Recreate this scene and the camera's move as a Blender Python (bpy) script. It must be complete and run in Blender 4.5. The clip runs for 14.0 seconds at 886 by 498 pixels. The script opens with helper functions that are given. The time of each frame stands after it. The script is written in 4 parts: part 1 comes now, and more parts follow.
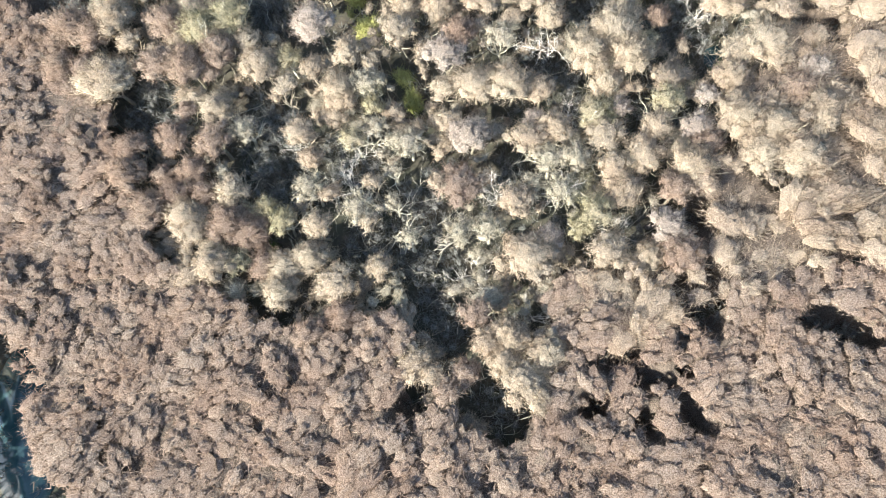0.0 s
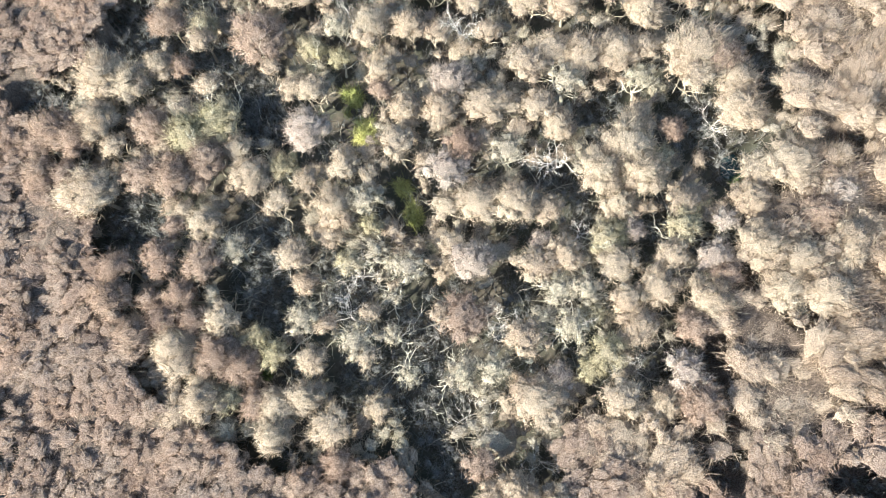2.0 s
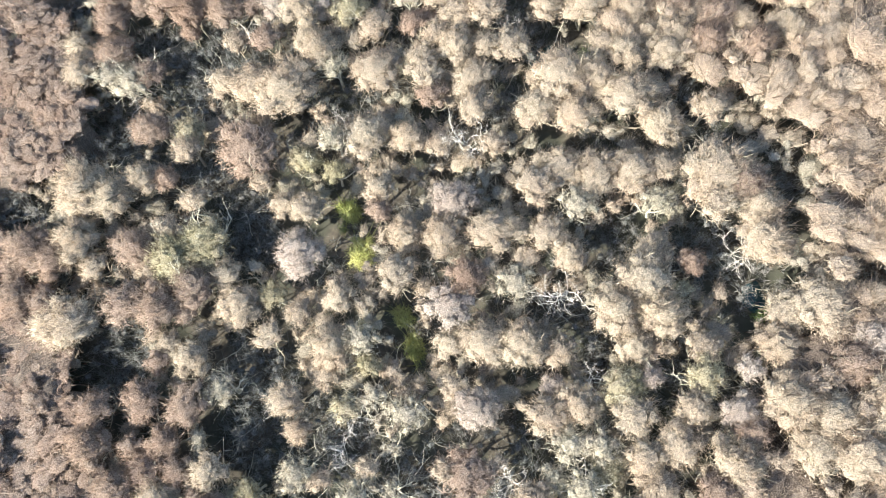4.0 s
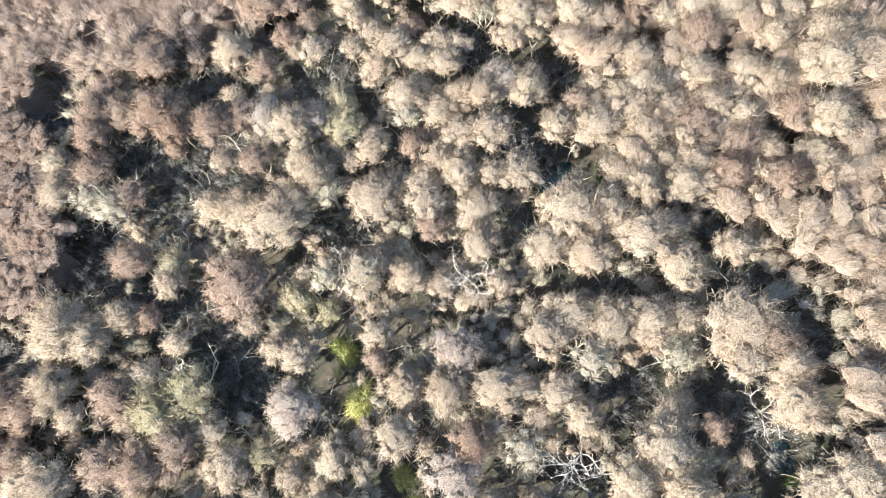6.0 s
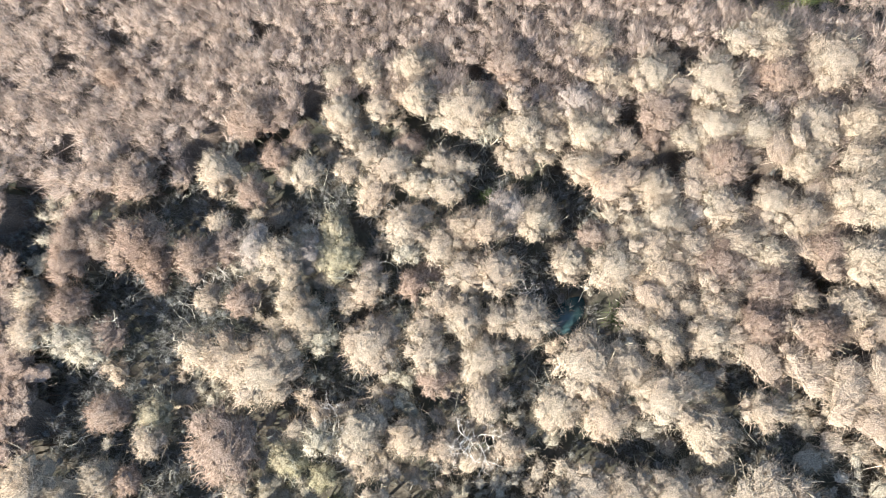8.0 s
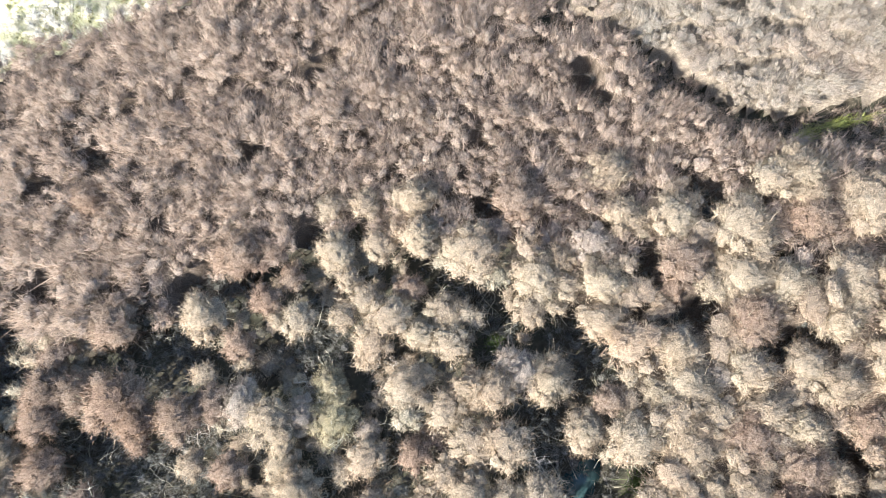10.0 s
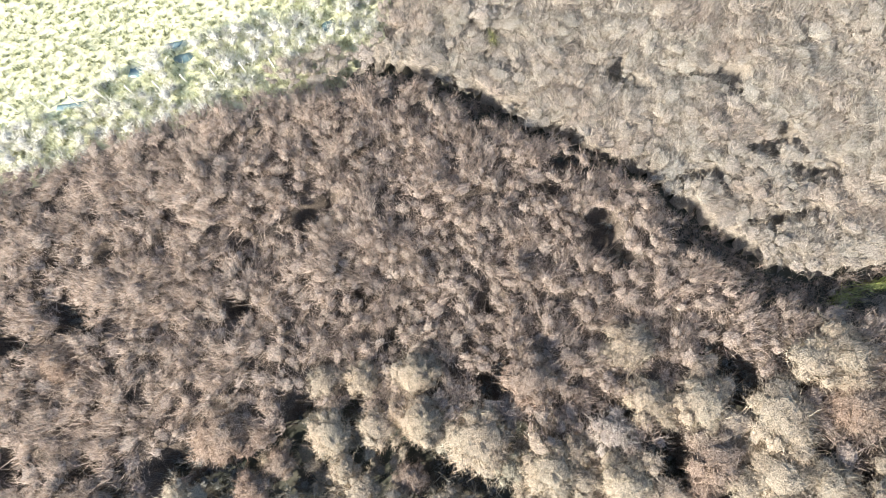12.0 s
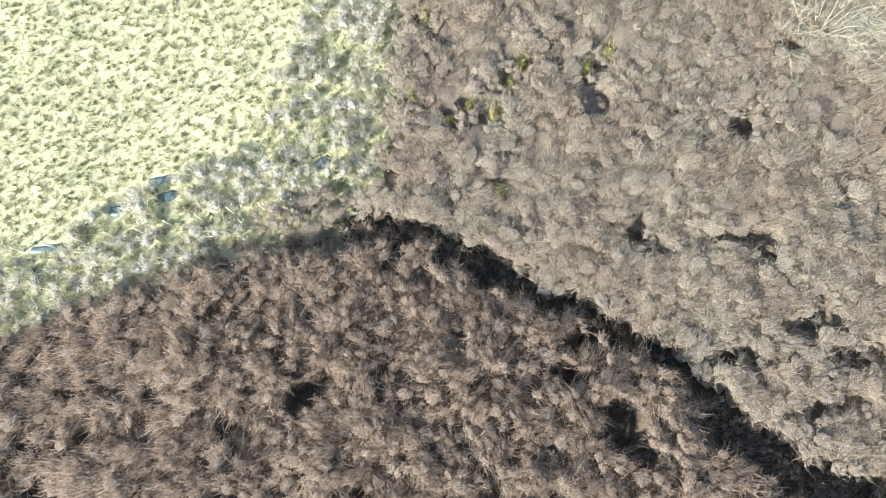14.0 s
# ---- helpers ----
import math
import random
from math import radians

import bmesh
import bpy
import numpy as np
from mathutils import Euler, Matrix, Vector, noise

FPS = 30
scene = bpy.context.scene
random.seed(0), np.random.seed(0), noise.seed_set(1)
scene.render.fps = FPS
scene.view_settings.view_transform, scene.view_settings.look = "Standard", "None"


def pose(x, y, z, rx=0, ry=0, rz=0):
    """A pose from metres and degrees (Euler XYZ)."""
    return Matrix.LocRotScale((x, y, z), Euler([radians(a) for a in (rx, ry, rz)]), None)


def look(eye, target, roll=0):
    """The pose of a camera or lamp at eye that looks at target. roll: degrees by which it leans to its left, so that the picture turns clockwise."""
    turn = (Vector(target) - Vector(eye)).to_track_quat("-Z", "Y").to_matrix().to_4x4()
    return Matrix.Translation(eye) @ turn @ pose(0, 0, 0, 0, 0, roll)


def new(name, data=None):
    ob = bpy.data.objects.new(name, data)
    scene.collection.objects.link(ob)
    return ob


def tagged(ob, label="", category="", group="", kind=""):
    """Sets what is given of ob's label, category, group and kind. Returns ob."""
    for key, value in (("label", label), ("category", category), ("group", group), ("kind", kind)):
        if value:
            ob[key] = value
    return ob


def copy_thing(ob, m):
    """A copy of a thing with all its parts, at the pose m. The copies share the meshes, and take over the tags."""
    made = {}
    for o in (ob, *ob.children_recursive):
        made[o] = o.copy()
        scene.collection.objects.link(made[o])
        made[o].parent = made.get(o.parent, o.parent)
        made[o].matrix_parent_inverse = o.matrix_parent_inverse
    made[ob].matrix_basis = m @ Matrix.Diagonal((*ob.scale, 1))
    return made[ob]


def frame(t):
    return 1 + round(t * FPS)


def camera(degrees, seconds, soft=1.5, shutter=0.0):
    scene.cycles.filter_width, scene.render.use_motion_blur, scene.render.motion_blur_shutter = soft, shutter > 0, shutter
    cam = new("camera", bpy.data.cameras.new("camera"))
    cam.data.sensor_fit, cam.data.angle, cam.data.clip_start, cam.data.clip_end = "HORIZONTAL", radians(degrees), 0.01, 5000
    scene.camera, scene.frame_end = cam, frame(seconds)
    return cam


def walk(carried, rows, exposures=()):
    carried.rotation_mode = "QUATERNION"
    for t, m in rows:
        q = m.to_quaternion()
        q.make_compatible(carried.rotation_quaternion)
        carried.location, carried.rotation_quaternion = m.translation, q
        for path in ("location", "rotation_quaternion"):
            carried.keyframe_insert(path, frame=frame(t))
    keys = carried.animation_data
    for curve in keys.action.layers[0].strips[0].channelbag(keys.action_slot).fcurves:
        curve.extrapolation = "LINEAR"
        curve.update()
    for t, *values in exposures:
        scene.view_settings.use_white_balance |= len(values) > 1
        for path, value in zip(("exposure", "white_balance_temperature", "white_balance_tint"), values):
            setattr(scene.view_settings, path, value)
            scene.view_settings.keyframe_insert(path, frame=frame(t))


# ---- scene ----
cam = camera(74.6, 14.0, 1.0)
METRES, EYE, TILT, LEAN, TURN = 90.0, 47.97, 0.0, 0.0, 0.0
ROWS = [
    (0.0, 0.0, 0.0, 0.0, -16.28, -72.74, 5.21),
    (0.5, 0.0085, 0.0312, 0.0021, -16.3, -72.86, 5.21),
    (1.0, 0.0168, 0.0614, 0.0041, -16.33, -72.95, 5.2),
    (1.5, 0.0253, 0.091, 0.0055, -16.34, -73.05, 5.21),
    (2.0, 0.0332, 0.1206, 0.0064, -16.37, -73.13, 5.19),
    (2.5, 0.0416, 0.1504, 0.0068, -16.4, -73.19, 5.19),
    (3.0, 0.05, 0.1812, 0.0069, -16.41, -73.23, 5.19),
    (5.5, 0.0951, 0.3471, 0.0071, -16.51, -73.66, 5.19),
    (6.0, 0.104, 0.381, 0.0067, -16.54, -73.69, 5.16),
    (6.5, 0.1133, 0.4154, 0.0065, -16.57, -73.78, 5.14),
    (7.0, 0.1229, 0.449, 0.0058, -16.57, -73.83, 5.16),
    (7.5, 0.132, 0.4824, 0.0049, -16.59, -73.9, 5.16),
    (8.0, 0.141, 0.516, 0.0042, -16.62, -74.01, 5.16),
    (10.5, 0.1891, 0.6901, -0.0006, -16.71, -74.35, 5.18),
    (11.0, 0.1995, 0.7272, -0.0021, -16.74, -74.37, 5.19),
    (11.5, 0.21, 0.7656, -0.0033, -16.78, -74.41, 5.18),
    (12.0, 0.2208, 0.806, -0.0046, -16.81, -74.49, 5.17),
    (12.5, 0.2322, 0.8471, -0.006, -16.84, -74.54, 5.21),
    (13.0, 0.2439, 0.8894, -0.0065, -16.88, -74.64, 5.21),
    (13.5, 0.2545, 0.9295, -0.0064, -16.94, -74.76, 5.2),
    (14.0, 0.2637, 0.9642, -0.0061, -16.99, -74.85, 5.21),
]
walk(cam, [(t, pose(0, 0, EYE, TILT, LEAN, TURN) @ pose(METRES * x, METRES * y, METRES * z, 90 + pitch, roll, yaw)) for t, x, y, z, yaw, pitch, roll in ROWS],
     [(0, 1.88, 6500, 8), (3, 1.92, 6500, 8), (6, 1.9, 6500, 11), (8, 1.89, 6500, 11), (10.5, 1.84, 6500, 10.5), (12, 1.66, 6500, 9.5), (14, 1.3, 6500, 6.5)])

# ---- light ----
TO_SUN = Vector((-0.93, -0.37, math.tan(radians(31)))).normalized()
world = bpy.data.worlds.new("sky")
scene.world = world
world.use_nodes = True
sky = world.node_tree.nodes.new("ShaderNodeTexSky")
sky.sky_type, sky.sun_disc = "NISHITA", False
sky.sun_elevation, sky.sun_rotation = radians(31), math.atan2(TO_SUN.x, TO_SUN.y)
backing = world.node_tree.nodes["Background"]
backing.inputs["Strength"].default_value = 0.113
world.node_tree.links.new(sky.outputs[0], backing.inputs["Color"])
sun = new("sun", bpy.data.lights.new("sun", "SUN"))
sun.data.energy, sun.data.angle, sun.data.color = 5.0, radians(0.6), (1.0, 0.94, 0.86)
sun.matrix_world = look(TO_SUN * 200, (0, 0, 0))

# ---- materials ----
def material(name, rough=0.8, gloss=0.2):
    m = bpy.data.materials.new(name)
    m.use_nodes = True
    shader = m.node_tree.nodes["Principled BSDF"]
    shader.inputs["Roughness"].default_value = rough
    shader.inputs["Specular IOR Level"].default_value = gloss
    return m, m.node_tree.nodes, m.node_tree.links, shader


def ramp(nodes, links, source, stops):
    node = nodes.new("ShaderNodeValToRGB")
    while len(node.color_ramp.elements) < len(stops):
        node.color_ramp.elements.new(0.5)
    for element, (place, colour) in zip(node.color_ramp.elements, stops):
        element.position, element.color = place, (*colour, 1)
    links.new(source, node.inputs[0])
    return node.outputs[0]


def noise_at(nodes, links, scale, detail=3.0):
    where = nodes.new("ShaderNodeNewGeometry")
    node = nodes.new("ShaderNodeTexNoise")
    node.inputs["Scale"].default_value, node.inputs["Detail"].default_value = scale, detail
    links.new(where.outputs["Position"], node.inputs["Vector"])
    return node.outputs["Fac"]


def blend(nodes, links, factor, a, b, mode="MIX"):
    node = nodes.new("ShaderNodeMix")
    node.data_type, node.blend_type = "RGBA", mode
    for value, k in ((factor, 0), (a, 6), (b, 7)):
        if isinstance(value, (int, float)):
            node.inputs[k].default_value = value
        elif isinstance(value, tuple):
            node.inputs[k].default_value = (*value, 1)
        else:
            links.new(value, node.inputs[k])
    return node.outputs[2]


def twig_material(name, dark, mid, pale, tint, rough=0.7):
    """Bark of fine twigs: each twig differs, trees differ, and patches of a few metres lean to a tint."""
    m, nodes, links, shader = material(name, rough, 0.25)
    where = nodes.new("ShaderNodeNewGeometry")
    twig = ramp(nodes, links, where.outputs["Random Per Island"], [(0.0, dark), (0.45, mid), (1.0, pale)])
    patch = ramp(nodes, links, noise_at(nodes, links, 0.22), [(0.34, (0, 0, 0)), (0.66, (1, 1, 1))])
    twig = blend(nodes, links, patch, twig, blend(nodes, links, 1.0, twig, tint, "MULTIPLY"))
    # Tuft-sized noise puts the uneven light and gaps among tufts into the colour.
    tuft_shade = ramp(nodes, links, noise_at(nodes, links, 3.4, 4.0), [(0.33, (0.76, 0.74, 0.73)), (0.5, (1, 1, 1)), (0.67, (1.05, 1.06, 1.05))])
    twig = blend(nodes, links, 1.0, twig, tuft_shade, "MULTIPLY")
    who = nodes.new("ShaderNodeObjectInfo")
    each = ramp(nodes, links, who.outputs["Random"], [(0.0, (0.86, 0.84, 0.84)), (0.5, (1, 1, 1)), (1.0, (1.02, 1.03, 1.02))])
    colour = blend(nodes, links, 1.0, twig, each, "MULTIPLY")
    links.new(colour, shader.inputs["Base Color"])
    thin, mixed = nodes.new("ShaderNodeBsdfTranslucent"), nodes.new("ShaderNodeMixShader")
    mixed.inputs[0].default_value = 0.37
    links.new(colour, thin.inputs["Color"])
    links.new(shader.outputs[0], mixed.inputs[1])
    links.new(thin.outputs[0], mixed.inputs[2])
    links.new(mixed.outputs[0], nodes["Material Output"].inputs["Surface"])
    return m


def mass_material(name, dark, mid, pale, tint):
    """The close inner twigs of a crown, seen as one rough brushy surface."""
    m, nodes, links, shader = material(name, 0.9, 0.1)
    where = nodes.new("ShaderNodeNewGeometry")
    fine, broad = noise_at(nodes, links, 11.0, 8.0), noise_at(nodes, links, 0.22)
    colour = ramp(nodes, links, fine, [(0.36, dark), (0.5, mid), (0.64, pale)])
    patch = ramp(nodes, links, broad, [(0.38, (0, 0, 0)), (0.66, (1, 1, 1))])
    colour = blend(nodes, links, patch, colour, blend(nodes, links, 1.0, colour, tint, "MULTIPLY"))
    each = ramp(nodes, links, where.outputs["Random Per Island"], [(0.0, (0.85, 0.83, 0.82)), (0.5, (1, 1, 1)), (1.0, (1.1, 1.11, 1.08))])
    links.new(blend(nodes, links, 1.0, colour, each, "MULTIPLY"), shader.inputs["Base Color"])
    lift = nodes.new("ShaderNodeBump")
    lift.inputs["Strength"].default_value, lift.inputs["Distance"].default_value = 1.0, 0.15
    links.new(fine, lift.inputs["Height"])
    links.new(lift.outputs[0], shader.inputs["Normal"])
    return m


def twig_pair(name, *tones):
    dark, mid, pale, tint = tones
    # Inner mass takes the twig colours darkened, for the shade inside a crown.
    dimmed = [tuple(round(k * v, 3) for v in tone) for k, tone in ((0.54, dark), (0.57, mid), (0.57, pale))]
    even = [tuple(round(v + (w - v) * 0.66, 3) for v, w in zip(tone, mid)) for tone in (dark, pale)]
    return twig_material(name, even[0], mid, even[1], tint), mass_material(name + "_shaded_mass", *dimmed, tint)


def plain_material(name, a, b, scale, rough=0.8, bump=0.3, c=None, gloss=0.2):
    m, nodes, links, shader = material(name, rough, gloss)
    fine, broad = noise_at(nodes, links, scale, 6.0), noise_at(nodes, links, scale * 0.13, 2.0)
    colour = ramp(nodes, links, fine, [(0.3, a), (0.7, b)])
    if c:
        colour = blend(nodes, links, ramp(nodes, links, broad, [(0.42, (0, 0, 0)), (0.6, (1, 1, 1))]), colour, c)
    links.new(colour, shader.inputs["Base Color"])
    lift = nodes.new("ShaderNodeBump")
    lift.inputs["Strength"].default_value = bump
    links.new(fine, lift.inputs["Height"])
    links.new(lift.outputs[0], shader.inputs["Normal"])
    return m


TWIG_TAN = twig_pair("tan_twigs", (0.29, 0.246, 0.186), (0.475, 0.408, 0.312), (0.6, 0.53, 0.43), (0.97, 0.91, 0.88))
TWIG_BROWN = twig_pair("brown_twigs", (0.19, 0.141, 0.108), (0.345, 0.272, 0.215), (0.51, 0.427, 0.352), (0.97, 0.9, 0.86))
TWIG_EAST = twig_pair("russet_tan_twigs", (0.28, 0.224, 0.17), (0.465, 0.384, 0.296), (0.61, 0.53, 0.43), (0.98, 0.92, 0.88))
TWIG_GREY = twig_pair("grey_twigs", (0.29, 0.25, 0.206), (0.48, 0.42, 0.352), (0.65, 0.585, 0.51), (0.95, 0.92, 0.93))
TWIG_PALE = twig_pair("pale_twigs", (0.28, 0.246, 0.188), (0.46, 0.417, 0.332), (0.64, 0.593, 0.497), (0.97, 0.98, 0.92))
TWIG_OLIVE = twig_pair("olive_twigs", (0.25, 0.215, 0.14), (0.43, 0.38, 0.27), (0.61, 0.55, 0.42), (0.92, 0.95, 0.84))
TWIG_WOOD = twig_pair("wood_twigs", (0.286, 0.22, 0.178), (0.492, 0.401, 0.33), (0.67, 0.578, 0.495), (0.96, 0.94, 0.93))
TWIG_SCRUB = twig_pair("scrub_twigs", (0.298, 0.259, 0.207), (0.492, 0.437, 0.356), (0.66, 0.601, 0.514), (0.99, 0.92, 0.9))
# Colours for the inner sheets, darkened to stand for shade beneath the crowns.
SHADED_INNER_WOOD = mass_material("shaded_inner_wood", (0.07, 0.055, 0.043), (0.13, 0.105, 0.083), (0.21, 0.175, 0.14), (0.95, 0.95, 0.95))
SHADED_INNER_SCRUB = mass_material("shaded_inner_scrub", (0.12, 0.1, 0.08), (0.2, 0.172, 0.14), (0.29, 0.255, 0.21), (0.97, 0.96, 0.95))
# Understorey tones are kept dark to carry the deep shade between trees.
TWIG_SHADE = twig_pair("shaded_understorey_twigs", (0.13, 0.126, 0.114), (0.235, 0.23, 0.21), (0.4, 0.39, 0.36), (0.9, 0.96, 0.97))
BRAMBLE = twig_pair("bramble_twigs", (0.58, 0.565, 0.505), (0.8, 0.785, 0.715), (0.9, 0.89, 0.83), (0.97, 0.98, 0.88))
MEADOW_GRASS = twig_material("meadow_grass", (0.45, 0.45, 0.305), (0.61, 0.613, 0.445), (0.73, 0.732, 0.59), (0.98, 1.0, 0.94), 0.6)
GREEN_SEDGE = twig_pair("green_sedge", (0.32, 0.33, 0.12), (0.53, 0.525, 0.21), (0.72, 0.69, 0.36), (0.9, 1.0, 0.8))
RUSH = twig_material("field_rush", (0.13, 0.14, 0.075), (0.24, 0.245, 0.14), (0.4, 0.39, 0.23), (0.9, 1.0, 0.9), 0.6)
GREEN_LEAF = twig_pair("green_leaf", (0.06, 0.1, 0.03), (0.14, 0.2, 0.07), (0.28, 0.33, 0.13), (0.9, 1.0, 0.8))
BARK = plain_material("bark", (0.16, 0.14, 0.10), (0.36, 0.34, 0.26), 9.0, 0.85, 0.5)
WILLOW_BARK = plain_material("willow_bark", (0.22, 0.19, 0.14), (0.42, 0.38, 0.29), 8.0, 0.85, 0.5)
PALE_BARK = plain_material("pale_bark", (0.38, 0.36, 0.27), (0.66, 0.64, 0.52), 7.0, 0.8, 0.4)
ASH_BARK = plain_material("ash_bark", (0.30, 0.31, 0.25), (0.5, 0.515, 0.43), 6.0, 0.85, 0.4)
DEAD_WOOD = plain_material("dead_wood", (0.50, 0.47, 0.40), (0.78, 0.75, 0.68), 8.0, 0.75, 0.4)
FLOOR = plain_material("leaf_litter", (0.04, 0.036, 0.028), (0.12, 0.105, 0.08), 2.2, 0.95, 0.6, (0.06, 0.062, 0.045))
FIELD = plain_material("meadow_turf", (0.42, 0.41, 0.25), (0.64, 0.625, 0.42), 5.0, 0.9, 0.8)
POST = plain_material("weathered_timber", (0.58, 0.55, 0.48), (0.82, 0.79, 0.71), 14.0, 0.8, 0.3)
# Puddle base colour holds the blue-grey reflection of the sky.
SKY_TINTED_WATER = plain_material("sky_tinted_water", (0.1, 0.16, 0.165), (0.16, 0.23, 0.235), 2.5, 0.12, 0.02, None, 0.5)
WATER = plain_material("still_water", (0.03, 0.065, 0.07), (0.045, 0.09, 0.095), 1.5, 0.14, 0.0, None, 0.5)


# ---- mesh tools ----
rng = np.random.default_rng(7)


def mesh_of(name, verts, faces, mat, smooth=False, mass=None, normals=None):
    """A mesh from arrays of corners and of triangles. mass: from which triangle on it takes the second material, smoothly shaded.
    normals: one for each corner, so that loose twigs take the light as the crown that they fill."""
    verts, faces = np.asarray(verts, np.float32).reshape(-1, 3), np.asarray(faces, np.int32).reshape(-1, 3)
    data = bpy.data.meshes.new(name)
    data.vertices.add(len(verts))
    data.loops.add(len(faces) * 3)
    data.polygons.add(len(faces))
    data.vertices.foreach_set("co", verts.ravel())
    data.loops.foreach_set("vertex_index", faces.ravel())
    data.polygons.foreach_set("loop_start", np.arange(0, len(faces) * 3, 3, dtype=np.int32))
    if smooth:
        data.polygons.foreach_set("use_smooth", np.ones(len(faces), bool))
    if mass is not None:
        late = np.arange(len(faces)) >= mass
        data.polygons.foreach_set("use_smooth", late)
        data.polygons.foreach_set("material_index", late.astype(np.int32))
    if normals is not None:
        data.attributes.new("custom_normal", "FLOAT_VECTOR", "POINT").data.foreach_set("vector", np.asarray(normals, np.float32).ravel())
        data.polygons.foreach_set("use_smooth", np.ones(len(faces), bool))
    data.update(calc_edges=True)
    for one in mat if isinstance(mat, tuple) else (mat,):
        data.materials.append(one)
    return data


def part(name, data, parent, label=""):
    ob = new(name, data)
    ob.parent = parent
    return tagged(ob, label=label)


def unit(v):
    return v / np.maximum(np.linalg.norm(v, axis=-1, keepdims=True), 1e-6)


def blades(base, way, length, width):
    """One slim triangle for each twig: (n, 3, 3)."""
    side = unit(np.cross(way, rng.normal(size=way.shape))) * (np.asarray(width).reshape(-1, 1) * 0.5)
    return np.stack([base - side, base + side, base + way * np.asarray(length).reshape(-1, 1)], 1)


def loose(tris):
    tris = np.asarray(tris).reshape(-1, 3)
    return tris, np.arange(len(tris))


def tube(path, radii, sides=5):
    """Corners and triangles of a bent, tapered stem."""
    path, radii = np.asarray(path, float), np.asarray(radii, float)
    run = unit(np.gradient(path, axis=0))
    across = unit(np.cross(run, np.array([0.31, 0.95, 0.1])))
    up = np.cross(run, across)
    turn = np.linspace(0, 2 * math.pi, sides, endpoint=False)
    rings = path[:, None] + radii[:, None, None] * (np.cos(turn)[None, :, None] * across[:, None] + np.sin(turn)[None, :, None] * up[:, None])
    faces = []
    for i in range(len(path) - 1):
        for j in range(sides):
            a, b = i * sides + j, i * sides + (j + 1) % sides
            faces += [(a, b, b + sides), (a, b + sides, a + sides)]
    end = (len(path) - 1) * sides
    faces += [(end, end + j, end + j + 1) for j in range(1, sides - 1)]
    return rings.reshape(-1, 3), np.array(faces)


def joined(pieces):
    verts, faces, n = [], [], 0
    for v, f in pieces:
        verts.append(v)
        faces.append(f + n)
        n += len(v)
    return np.concatenate(verts), np.concatenate(faces)


def bend(start, way, length, wobble, n=5, lift=0.0):
    """The line of a branch that wanders from its way."""
    points, way = [np.array(start, float)], np.array(way, float)
    for _ in range(n - 1):
        way = unit(way + rng.normal(size=3) * wobble + np.array([0, 0, lift]))
        points.append(points[-1] + way * length / (n - 1))
    return np.array(points)


def bough(start, way, length, radius, levels, wobble=0.28, lift=0.08, sides=5, kids=4):
    """A limb with its side branches, as pieces for joined()."""
    line = bend(start, way, length, wobble, 6, lift)
    pieces = [tube(line, np.linspace(radius, radius * 0.35, len(line)), sides)]
    if levels:
        for _ in range(kids):
            at = rng.uniform(0.35, 0.98) * (len(line) - 1)
            i = min(int(at), len(line) - 2)
            place = line[i] + (line[i + 1] - line[i]) * (at - i)
            aside = unit(unit(line[i + 1] - line[i]) + rng.normal(size=3) * 0.75)
            pieces += bough(place, aside, length * rng.uniform(0.4, 0.65), radius * 0.5, levels - 1, wobble, lift, max(3, sides - 1), kids)
    return pieces


